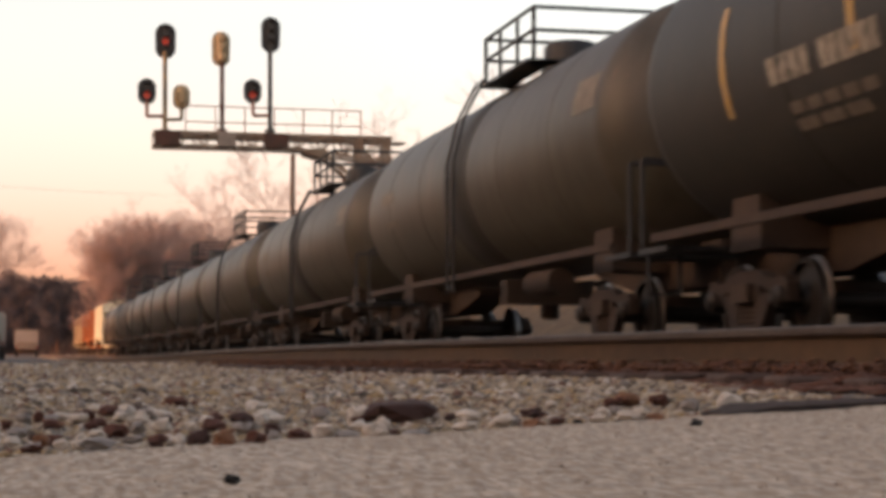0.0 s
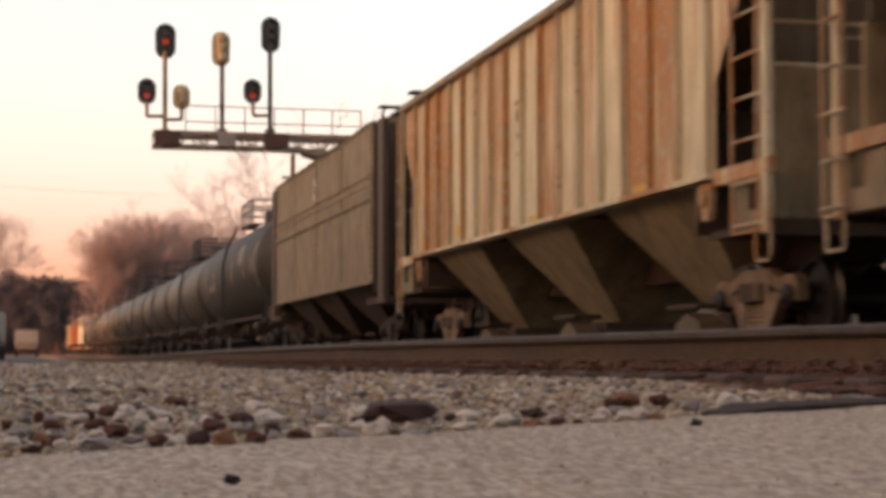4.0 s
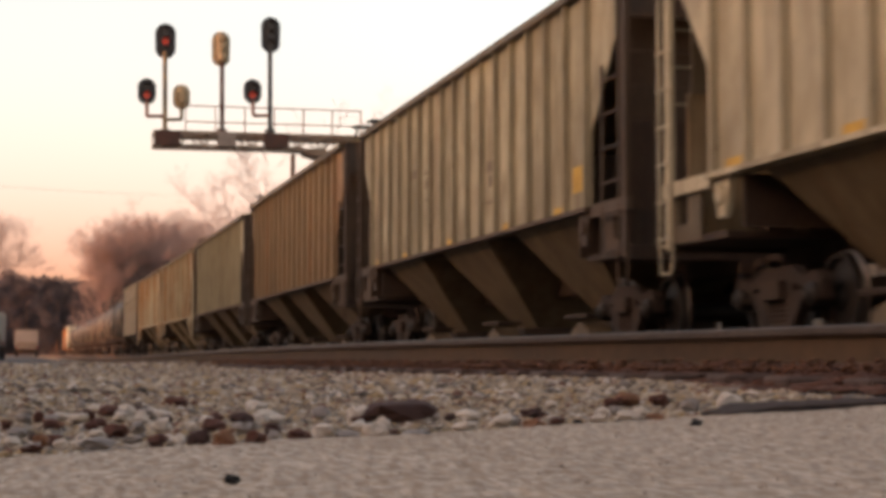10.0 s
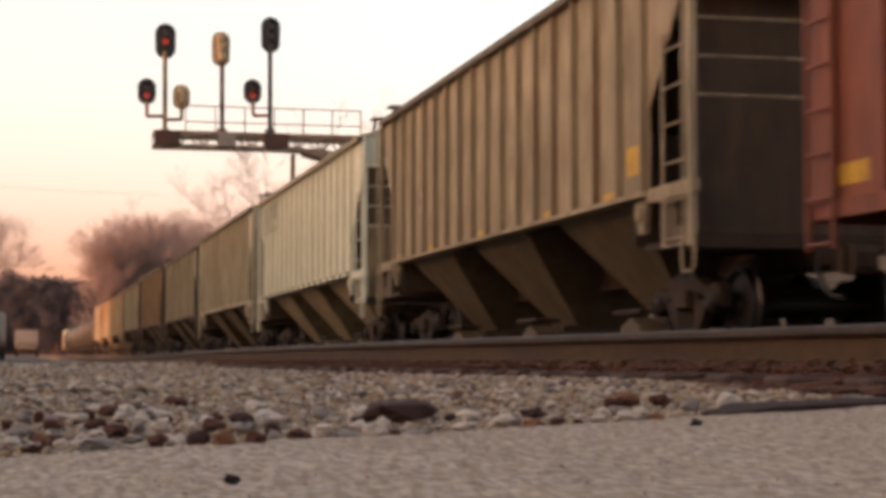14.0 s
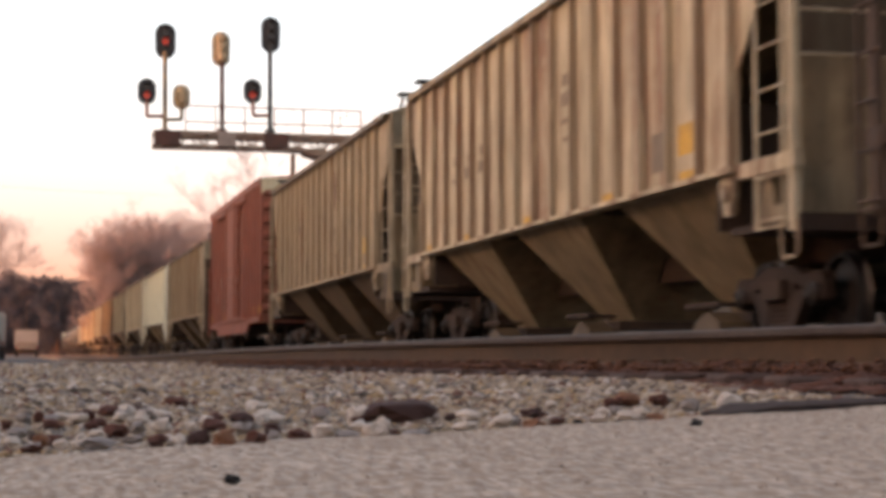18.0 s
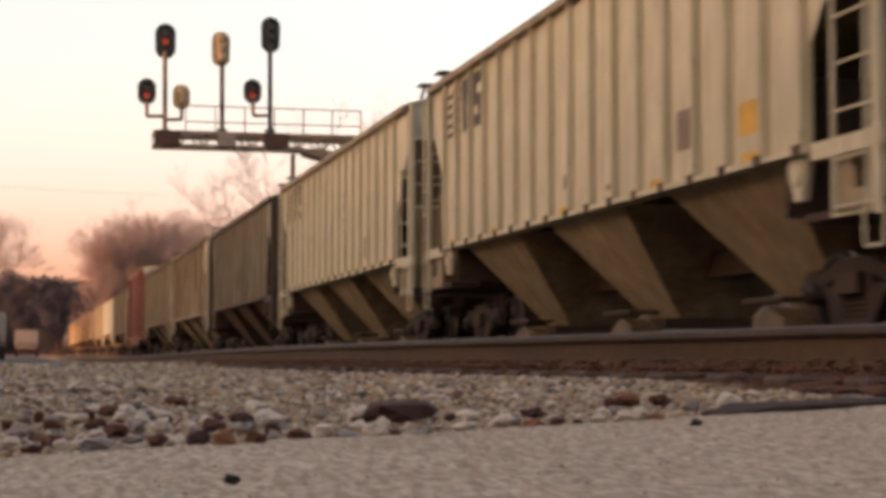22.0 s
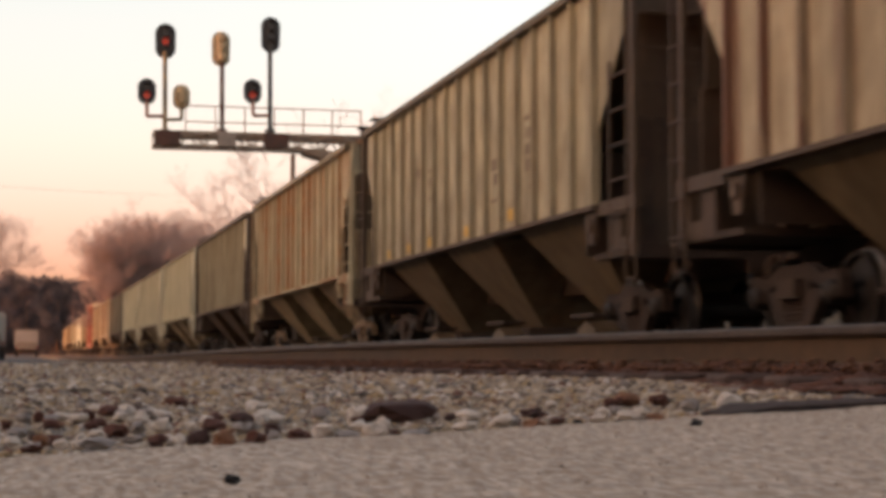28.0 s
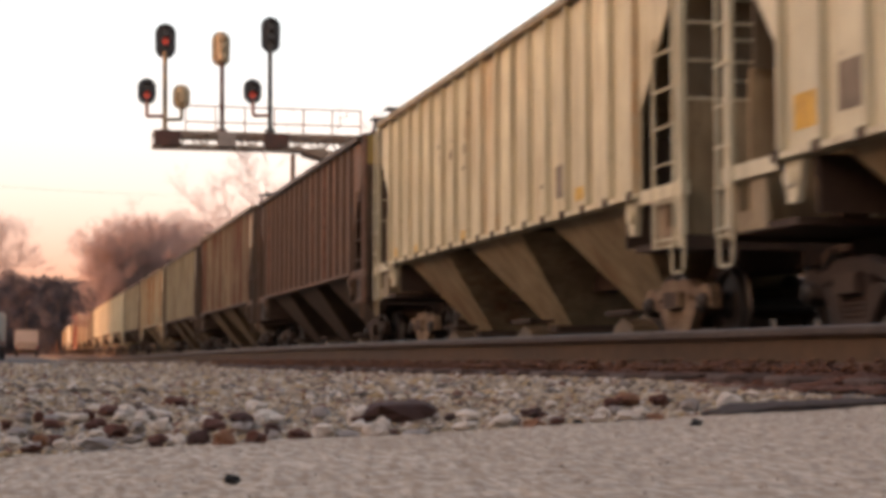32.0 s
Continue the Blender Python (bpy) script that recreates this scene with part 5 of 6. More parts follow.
# ---- cantilever signal over the tracks ----
SIG_S = 56.6
M_SIG = plain("signal_steel", (0.23, 0.15, 0.10), 0.7, 0.2, scale=2, other=(0.30, 0.24, 0.18))
M_SIG_B = plain("signal_buff", (0.46, 0.36, 0.21), 0.7, scale=3)
M_SIG_D = plain("signal_weathered", (0.26, 0.18, 0.09), 0.75, scale=2.2, other=(0.055, 0.04, 0.028))
M_SIG_R = plain("signal_red_rust", (0.26, 0.085, 0.045), 0.75, scale=2)


M_SIG_R2 = plain("signal_dark_rust", (0.11, 0.045, 0.03), 0.75, scale=2.5, other=(0.05, 0.03, 0.022))
M_SIG_G = plain("signal_box_grey", (0.33, 0.28, 0.24), 0.7, scale=2)


def lens(name, colour, strength):
    m, n, l, b = shader(name, colour, 0.25)
    b.inputs["Emission Color"].default_value, b.inputs["Emission Strength"].default_value = (*colour, 1), strength
    return m


M_RED = lens("red_lens", (0.55, 0.05, 0.02), 0.05)
M_OFF, _, _, _ = shader("dark_lens", (0.03, 0.025, 0.02), 0.2)


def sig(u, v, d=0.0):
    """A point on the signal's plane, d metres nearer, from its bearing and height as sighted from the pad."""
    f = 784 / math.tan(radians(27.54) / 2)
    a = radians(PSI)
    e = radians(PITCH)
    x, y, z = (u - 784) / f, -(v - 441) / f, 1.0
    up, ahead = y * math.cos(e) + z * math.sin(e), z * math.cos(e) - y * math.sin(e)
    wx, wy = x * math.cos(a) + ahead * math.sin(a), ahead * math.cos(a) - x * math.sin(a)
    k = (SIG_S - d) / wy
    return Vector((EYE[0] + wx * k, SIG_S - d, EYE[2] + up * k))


signal = thing("cantilever_signal", "railway cantilever signal bridge with five lamp heads over the tracks", "railway signal")
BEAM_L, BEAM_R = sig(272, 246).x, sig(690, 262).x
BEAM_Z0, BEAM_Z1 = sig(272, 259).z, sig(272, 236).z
DEPTH = 0.9


def beam(bm):
    x0, x1 = BEAM_L, BEAM_R
    for y in (SIG_S - DEPTH / 2, SIG_S + DEPTH / 2):
        low = lambda x: BEAM_Z0 - 0.32 * smooth(x0 + 4.0, x1, x)
        bar(bm, (x0, y, BEAM_Z1), (x1, y, BEAM_Z1), 0.10)
        n = 10
        for i in range(n):
            a, b = x0 + (x1 - x0) * i / n, x0 + (x1 - x0) * (i + 1) / n
            bar(bm, (a, y, low(a)), (b, y, low(b)), 0.09)
            bar(bm, (a, y, low(a)), ((a + b) / 2, y, BEAM_Z1), 0.045)
            bar(bm, ((a + b) / 2, y, BEAM_Z1), (b, y, low(b)), 0.045)
            bar(bm, (a, y, low(a)), (a, y, BEAM_Z1), 0.04)
    n = 9
    for i in range(n):
        a, b = x0 + (x1 - x0) * i / n, x0 + (x1 - x0) * (i + 1) / n
        for z in (BEAM_Z0, BEAM_Z1):
            bar(bm, (a, SIG_S - DEPTH / 2, z), (b, SIG_S + DEPTH / 2, z), 0.05)
            bar(bm, (a, SIG_S - DEPTH / 2, z), (a, SIG_S + DEPTH / 2, z), 0.06)


def mast(bm):
    x = BEAM_R - 0.6
    for dx in (-0.45, 0.45):
        for y in (SIG_S - DEPTH / 2, SIG_S + DEPTH / 2):
            bar(bm, (x + dx, y, ground_z(x, SIG_S) - 0.1), (x + dx, y, BEAM_Z1), 0.14)
    for i in range(8):
        z = 0.4 + i * (BEAM_Z0 - 0.4) / 8
        z2 = z + (BEAM_Z0 - 0.4) / 8
        for y in (SIG_S - DEPTH / 2, SIG_S + DEPTH / 2):
            bar(bm, (x - 0.45, y, z), (x + 0.45, y, z2), 0.06)
            bar(bm, (x + 0.45, y, z), (x - 0.45, y, z2), 0.06)
    pts = [(x - 2.2, BEAM_Z0 - 0.1), (x - 1.5, BEAM_Z0 - 0.25), (x - 0.9, BEAM_Z0 - 0.7), (x - 0.5, BEAM_Z0 - 1.4)]
    for y in (SIG_S - DEPTH / 2, SIG_S + DEPTH / 2):
        for (xa, za), (xb, zb) in zip(pts, pts[1:]):
            bar(bm, (xa, y, za), (xb, y, zb), 0.13)


def walkway(bm):
    box(bm, BEAM_L + 0.1, BEAM_R + 0.6, SIG_S + DEPTH / 2 + 0.02, SIG_S + DEPTH / 2 + 0.7, BEAM_Z1 - 0.05, BEAM_Z1)


def handrail(bm):
    y = SIG_S + DEPTH / 2 + 0.68
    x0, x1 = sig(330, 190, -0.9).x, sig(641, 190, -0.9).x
    for h in (0.55, 1.06):
        tube(bm, (x0, y, BEAM_Z1 + h), (x1, y, BEAM_Z1 + h), 0.022, 6)
    for i in range(7):
        x = x0 + (x1 - x0) * i / 6
        tube(bm, (x, y, BEAM_Z1), (x, y, BEAM_Z1 + 1.06), 0.022, 6)


for name, build, mat in (("beam", beam, M_SIG), ("mast", mast, M_SIG), ("walkway", walkway, M_SIG), ("handrail", handrail, M_SIG_R)):
    bm = bmesh.new()
    build(bm)
    part(name, bm, mat, signal)


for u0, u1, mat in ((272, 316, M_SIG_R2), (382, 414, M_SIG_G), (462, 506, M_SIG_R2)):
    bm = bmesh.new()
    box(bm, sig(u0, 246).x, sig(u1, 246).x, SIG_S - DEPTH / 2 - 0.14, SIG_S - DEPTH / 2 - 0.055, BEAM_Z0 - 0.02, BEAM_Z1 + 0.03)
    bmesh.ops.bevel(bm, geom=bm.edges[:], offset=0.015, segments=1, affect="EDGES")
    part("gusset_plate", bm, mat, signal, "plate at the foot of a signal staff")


def head(u, v, half_w, half_h, plate, facing, lit=None, lamps=3):
    """An oval background plate with a lamp case, hoods and lenses."""
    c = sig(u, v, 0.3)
    m = 0.0194  # metres across for one unit of size at that distance
    w, h = half_w * m * 0.92, half_h * m * 0.92
    bm = bmesh.new()
    ring = []
    for i in range(24):
        a = 2 * math.pi * i / 24
        s = max(0.0, h - w)
        ring.append((c.x + w * math.cos(a), c.z + w * math.sin(a) + (s if math.sin(a) >= 0 else -s)))
    k = -1 if facing else 1
    loft(bm, [[(x, c.y + d, z) for x, z in ring] for d in (0.0, 0.02)])
    p = part("back_plate", bm, plate, signal, "oval signal background plate")
    bm = bmesh.new()
    box(bm, c.x - w * 0.45, c.x + w * 0.45, c.y - k * 0.02, c.y - k * 0.30, c.z - h * 0.8, c.z + h * 0.8)
    part("lamp_case", bm, plate, p)
    for i in range(lamps):
        z = c.z + (i - (lamps - 1) / 2) * h * 0.55
        bm = bmesh.new()
        lathe(bm, [(0.15, c.y - k * 0.02), (0.15, c.y - k * 0.34), (0.10, c.y - k * 0.38), (0.02, c.y - k * 0.39)], 14, "y", (c.x, 0, z))
        part("lamp_body", bm, plate, p)
    for i in range(lamps):
        z = c.z + (i - (lamps - 1) / 2) * h * 0.55
        bm = bmesh.new()
        lathe(bm, [(0.02, c.y + k * 0.025), (0.11, c.y + k * 0.03), (0.11, c.y + k * 0.022)], 14, "y", (c.x, 0, z))
        part("lens", bm, M_RED if lit == i else M_OFF, p)
        bm = bmesh.new()
        rings = []
        for a in range(9):
            t = math.pi * a / 8
            rings.append([(c.x + 0.13 * math.cos(t), c.y + k * d, z + 0.13 * math.sin(t)) for d in (0.02, 0.26)] +
                         [(c.x + 0.12 * math.cos(t), c.y + k * d, z + 0.12 * math.sin(t)) for d in (0.26, 0.02)])
        loft(bm, rings)
        part("hood", bm, plate, p)
    return p


def staff(u, v0, v1, mat, r=0.075):
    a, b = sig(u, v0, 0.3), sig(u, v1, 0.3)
    bm = bmesh.new()
    tube(bm, a, b, r, 8)
    lathe(bm, [(0.16, b.z - 0.05), (0.16, b.z + 0.12), (0.09, b.z + 0.14)], 10, "z", (b.x, b.y, 0))
    bar(bm, (b.x, b.y, b.z + 0.05), (b.x, SIG_S - DEPTH / 2, b.z + 0.05), 0.14)
    part("staff", bm, mat, signal)


def bracket(u0, u1, v, v1, mat):
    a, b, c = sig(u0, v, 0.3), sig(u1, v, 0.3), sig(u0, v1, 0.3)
    bm = bmesh.new()
    tube(bm, a, b, 0.06, 6)
    tube(bm, a, c, 0.06, 6)
    part("bracket_arm", bm, mat, signal)


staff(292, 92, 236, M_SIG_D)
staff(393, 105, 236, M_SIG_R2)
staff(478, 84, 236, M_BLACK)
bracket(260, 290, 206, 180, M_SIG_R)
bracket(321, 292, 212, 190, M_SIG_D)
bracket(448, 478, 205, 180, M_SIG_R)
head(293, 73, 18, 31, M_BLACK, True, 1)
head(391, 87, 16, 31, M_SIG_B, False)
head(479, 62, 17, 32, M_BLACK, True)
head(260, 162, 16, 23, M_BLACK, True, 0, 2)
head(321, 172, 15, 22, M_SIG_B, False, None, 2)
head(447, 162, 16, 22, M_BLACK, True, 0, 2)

# ---- trees ----
def twig_mesh(name, segments, material, sides=3):
    """Tapered limbs from (a, b, r0, r1)."""
    verts, faces = [], []
    for a, b, r0, r1 in segments:
        d = (b - a)
        if d.length < 1e-4:
            continue
        d.normalize()
        u = Vector((0, 0, 1)) if abs(d.z) < 0.9 else Vector((1, 0, 0))
        p = d.cross(u).normalized()
        q = d.cross(p)
        k = len(verts)
        for c, r in ((a, r0), (b, r1)):
            for i in range(sides):
                t = 2 * math.pi * i / sides
                verts.append(c + (p * math.cos(t) + q * math.sin(t)) * r)
        for i in range(sides):
            j = (i + 1) % sides
            faces.append((k + i, k + j, k + sides + j, k + sides + i))
    return raw(name, verts, faces, material)


def grow(rng, at, way, length, radius, depth, out, spread=0.55, kids=(3, 4)):
    bends = 3
    for i in range(bends):
        way = (way + Vector((rng.uniform(-1, 1), rng.uniform(-1, 1), rng.uniform(-0.4, 0.8))) * 0.20).normalized()
        to = at + way * length / bends
        r1 = radius * (1 - 0.18)
        out[depth > 2].append((at, to, radius, r1))
        at, radius = to, r1
        if depth > 0 and i < bends - 1 and rng.random() < 0.75:
            side = (way + Vector((rng.uniform(-1, 1), rng.uniform(-1, 1), rng.uniform(-0.3, 0.6))) * (spread + 0.35)).normalized()
            grow(rng, at, side, length * rng.uniform(0.5, 0.7), radius * 0.55, depth - 1, out, spread, kids)
    if depth > 0:
        for _ in range(rng.randint(*kids)):
            side = (way + Vector((rng.uniform(-1, 1), rng.uniform(-1, 1), rng.uniform(-0.4, 0.6))) * spread).normalized()
            grow(rng, at, side, length * rng.uniform(0.62, 0.85), radius * 0.62, depth - 1, out, spread, kids)


def bare_tree(label, x, y, height, seed, depth=5, spread=0.55, trunk=0.25, group="bare trees", thick=0.012, kids=(3, 4)):
    rng = random.Random(seed)
    t = thing("bare_tree", label, "tree", group)
    t.location = (x, y, ground_z(x, y) - 0.1)
    out = {True: [], False: []}
    grow(rng, Vector((0, 0, 0)), Vector((0, 0, 1)), height * 0.30, trunk, depth, out, spread, kids)
    top = max(b.z for s in out.values() for _, b, _, _ in s)
    k = height / top
    for key in out:
        out[key] = [(a * k, b * k, max(r0, thick * 2), max(r1, thick)) for a, b, r0, r1 in out[key]]
    ob = new("trunk", twig_mesh("trunk", out[True], M_BARK, 7))
    ob.parent = t
    ob = new("crown", twig_mesh("crown", out[False], M_TWIG, 3))
    ob.parent = t
    return t


def place(u, s):
    """The x of a thing s metres along, from its bearing as sighted from the pad."""
    f = 784 / math.tan(radians(27.54) / 2)
    a = radians(PSI) + math.atan((u - 784) / f)
    return math.tan(a) * s


# the tree behind the signal, and others along the bank
bare_tree("tall bare hardwood tree behind the signal", place(520, 105), 105, 15.6, 5, 7, 0.85, 0.12, thick=0.0034, kids=(2, 2))
bare_tree("bare hardwood tree on the bank", place(455, 118), 118, 12.5, 8, 7, 0.85, 0.10, thick=0.0034, kids=(2, 2))
bare_tree("bare hardwood tree on the bank", place(690, 110), 110, 9.6, 11, 5, 0.45, 0.11, thick=0.005)
bare_tree("bare hardwood tree on the bank", place(1000, 80), 80, 10.6, 14, 5, 0.40, 0.11, thick=0.004)
bare_tree("bare hardwood tree beside the road", place(-78, 200), 200, 17.0, 17, 6, 0.8, 0.13, thick=0.004)

# the rounded clump of bare trees
for i, (u, s, h) in enumerate(((206, 195, 11.6), (226, 185, 14.2), (254, 190, 15.4), (290, 188, 16.3), (318, 195, 15.4), (240, 205, 14.6), (274, 205, 16.0), (342, 200, 13.8))):
    bare_tree("reddish bare hardwood tree in a dense clump", place(u, s), s, h, 30 + i, 6, 0.70, 0.12, "clump of bare trees", 0.0042)


def leafy(label, x, y, height, wide, seed, material, group="far wood", low=0.12, count=1500):
    """A tree whose crown is many small tufts in uneven masses."""
    rng = random.Random(seed)
    t = thing("tree", label, "tree", group)
    t.location = (x, y, ground_z(x, y) - 0.2)
    ob = new("trunk", twig_mesh("trunk", [(Vector((0, 0, 0)), Vector((0, 0, height * 0.7)), height * 0.018, height * 0.006)], M_BARK, 7))
    ob.parent = t
    masses = []
    for _ in range(16):
        z = rng.uniform(low, 0.93)
        r = wide * (0.35 + 0.65 * math.sin(math.pi * min(1, 0.25 + 0.75 * z))) * rng.uniform(0.3, 0.8)
        a = rng.uniform(0, 6.283)
        masses.append((Vector((math.cos(a) * r, math.sin(a) * r, z * height)), rng.uniform(0.16, 0.30) * wide + 0.3))
    verts, faces = [], []
    for _ in range(count):
        c, r = rng.choice(masses)
        d = Vector((rng.gauss(0, 1), rng.gauss(0, 1), rng.gauss(0, 0.8))).normalized() * r * rng.uniform(0.5, 1.08)
        p = c + d
        p.z = min(p.z, height)
        q = 0.034 * wide * rng.uniform(0.6, 1.6)
        k = len(verts)
        for _ in range(4):
            verts.append(p + Vector((rng.uniform(-q, q), rng.uniform(-q, q), rng.uniform(-q, q))))
        faces += [(k, k + 1, k + 2), (k, k + 2, k + 3), (k + 1, k + 3, k + 2)]
    ob = new("crown", raw("crown", verts, faces, material))
    ob.parent = t
    return t


M_PINE = plain("pine_needles", (0.064, 0.062, 0.074), 0.95, scale=0.3, other=(0.076, 0.072, 0.082))
M_WOOD = plain("winter_wood", (0.092, 0.080, 0.086), 0.95, scale=0.3, other=(0.108, 0.090, 0.093))
rng = random.Random(4)
for i in range(26):
    u = -45 + i * 9.2
    s = 470 + rng.uniform(-40, 60)
    h = (22.5 - 2.8 * smooth(40, 160, u)) * rng.uniform(0.90, 1.06) * s / 490
    leafy("dark pine in the far wood", place(u, s), s, h, 6.5, 100 + i, M_PINE if rng.random() < 0.6 else M_WOOD, low=0.0, count=4600)
for i in range(12):
    u = -60 + i * 24
    s = 640 + rng.uniform(-30, 40)
    leafy("dark tree in the far wood", place(u, s), s, 25 * rng.uniform(0.8, 1.0), 11, 200 + i, M_WOOD, low=0.0, count=4600)
# low brush along the bank behind the train
for i in range(26):
    s = 26 + i * 6.5
    leafy("dry brush on the bank", 25 + rng.uniform(-3, 6) + s * 0.02, s, rng.uniform(1.0, 2.6), 1.6, 300 + i, M_TWIG, "brush on the bank", low=0.05, count=500)

# ---- road and vehicles ----
M_ASPH = plain("asphalt", (0.06, 0.056, 0.052), 0.9, scale=3)
bm = bmesh.new()
rows = [[bm.verts.new((x, y, ground_z(0, y) + 0.02)) for x in (-9.5, 1.6)] for y in axis((70, 620, 60))]
for a, b in zip(rows, rows[1:]):
    bm.faces.new((a[0], a[1], b[1], b[0]))
tagged(new("road", mesh_of("road", bm, M_ASPH)), "asphalt road running beside the tracks", "road", kind="structure")

M_VAN = plain("vehicle_white", (0.38, 0.355, 0.31), 0.45, scale=1, depth=0.12, bump=0.05)
M_GLASS, _, _, _ = shader("dark_window", (0.03, 0.03, 0.035), 0.1)
M_TYRE = plain("tyre", (0.02, 0.02, 0.02), 0.9, scale=6)
M_TAIL, _, _, _ = shader("tail_light", (0.14, 0.03, 0.025), 0.3)


def box_truck(label, x, y, wide, tall, long):
    t = thing("box_truck", label, "truck")
    t.location = (x, y, ground_z(0, y) + 0.02)
    w = wide / 2
    bm = bmesh.new()
    box(bm, -w, w, 0, long, 0.9, tall)
    bmesh.ops.bevel(bm, geom=bm.edges[:], offset=0.12, segments=2, affect="EDGES")
    part("cargo_body", bm, M_VAN, t)
    bm = bmesh.new()
    box(bm, -w * 0.86, w * 0.86, -0.02, 0.0, 1.05, tall * 0.56)
    part("rear_door", bm, plain("door_grey", (0.30, 0.26, 0.21), 0.6, scale=2), t)
    bm = bmesh.new()
    box(bm, -w * 0.95, w * 0.95, long, long + 1.9, 0.7, 2.3)
    part("cab", bm, M_VAN, t)
    bm = bmesh.new()
    box(bm, -w, w, -0.1, 0.05, 0.55, 0.78)
    part("bumper", bm, M_UNDER, t)
    bm = bmesh.new()
    box(bm, -w * 0.6, w * 0.6, 0.1, long + 1.8, 0.6, 0.9)
    part("chassis", bm, M_UNDER, t)
    for k in (-1, 1):
        bm = bmesh.new()
        box(bm, k * w * 0.9 - 0.1, k * w * 0.9 + 0.1, -0.04, 0.0, 0.95, 1.2)
        part("tail_light", bm, M_TAIL, t)
        for dy in (1.0, long + 0.9):
            bm = bmesh.new()
            lathe(bm, [(0.2, -0.13), (0.45, -0.13), (0.48, -0.08), (0.48, 0.08), (0.45, 0.13), (0.2, 0.13)], 16, "x", (k * (w - 0.18), dy, 0.48))
            part("wheel", bm, M_TYRE, t)
    return t


box_truck("cream-white box truck on the road", place(48, 205), 205, 2.55, 3.0, 5.5)
box_truck("white box truck at the roadside", place(9, 120) - 1.25, 120, 2.5, 3.1, 6.0)

# overhead wire far behind the signal, between two poles outside the view
M_WIRE = plain("wire", (0.25, 0.20, 0.15), 0.7, scale=3)
wire = thing("overhead_wire", "thin overhead utility wire between poles", "wire")
bm = bmesh.new()
xa, xb = place(-60, 230), place(560, 230)
pts = []
for i in range(17):
    t = i / 16
    pts.append(Vector((xa + (xb - xa) * t, 230, 22.3 - 0.5 * t - 1.2 * 4 * t * (1 - t) * 0.5)))
for a, b in zip(pts, pts[1:]):
    tube(bm, a, b, 0.016, 5)
part("cable", bm, M_WIRE, wire)
for x in (xa, xb):
    bm = bmesh.new()
    tube(bm, (x, 230, ground_z(x, 230) - 0.3), (x, 230, 22.4), 0.16, 8, 0.11)
    bar(bm, (x - 1.1, 230, 22.0), (x + 1.1, 230, 22.0), 0.1)
    part("pole", bm, M_BARK, wire)

pole = thing("utility_pole", "dark wooden utility pole behind the signal", "pole")
bm = bmesh.new()
xp = place(517, 74)
tube(bm, (xp, 74, ground_z(xp, 74) - 0.3), (xp, 74, 8.75), 0.12, 10, 0.10)
part("shaft", bm, M_BARK, pole)

# unseen plain building, added to close the sun's side and shade the near train
M_BRICK = plain("plain_brick", (0.28, 0.15, 0.10), 0.9, scale=1.5)
light_blocker = thing("shade_block", "plain brown brick warehouse beside the road", "building")
bm = bmesh.new()
box(bm, -46, -30, -90, 138, -0.5, 12.5)
part("wall", bm, M_BRICK, light_blocker)
# two unseen blocks added behind the camera to dim faces turned towards it
for x0, x1 in ((-29.9, 1.0), (14.0, 60.0)):
    bm = bmesh.new()
    box(bm, x0, x1, -36, -22, -0.5, 12.5)
    part("rear_blocker", bm, M_BRICK, light_blocker)
    bm = bmesh.new()
    box(bm, x0, x1 + 0.4, -36.4, -21.6, 12.52, 12.9)
    part("roof", bm, M_ASPH, light_blocker)
bm = bmesh.new()
box(bm, -46.4, -29.6, -90.4, 138.4, 12.5, 12.9)
part("roof", bm, M_ASPH, light_blocker)

# ---- gravel ----
def stone_material(name):
    m, n, l, b = shader(name, (0.3, 0.27, 0.24), 0.9)
    g = n.new("ShaderNodeNewGeometry")
    r = n.new("ShaderNodeValToRGB")
    r.color_ramp.interpolation = "CONSTANT"
    tones = ((0.0, (0.34, 0.27, 0.19)), (0.18, (0.50, 0.40, 0.28)), (0.34, (0.13, 0.10, 0.075)), (0.50, (0.44, 0.31, 0.16)), (0.66, (0.62, 0.52, 0.38)),
             (0.76, (0.27, 0.24, 0.21)), (0.85, (0.21, 0.095, 0.06)), (0.92, (0.70, 0.62, 0.52)))
    while len(r.color_ramp.elements) < len(tones):
        r.color_ramp.elements.new(0.5)
    for el, (p, c) in zip(r.color_ramp.elements, tones):
        el.position, el.color = p, (*c, 1)
    l.new(g.outputs["Random Per Island"], r.inputs[0])
    fine = noise_at(n, l, 90, 4)
    l.new(mix(n, l, 0.6, r.outputs[0], ramp(n, l, fine, 0.3, 0.7, (0.55, 0.55, 0.55), (1, 1, 1)), "MULTIPLY"), b.inputs["Base Color"])
    bumped(n, l, b, fine, 0.4, 0.004)
    return m


M_STONE = stone_material("gravel_stones")
bm = bmesh.new()
bmesh.ops.create_icosphere(bm, subdivisions=1, radius=1)
ICO_V = np.array([v.co[:] for v in bm.verts])
ICO_F = np.array([[v.index for v in f.verts] for f in bm.faces])
bm.free()


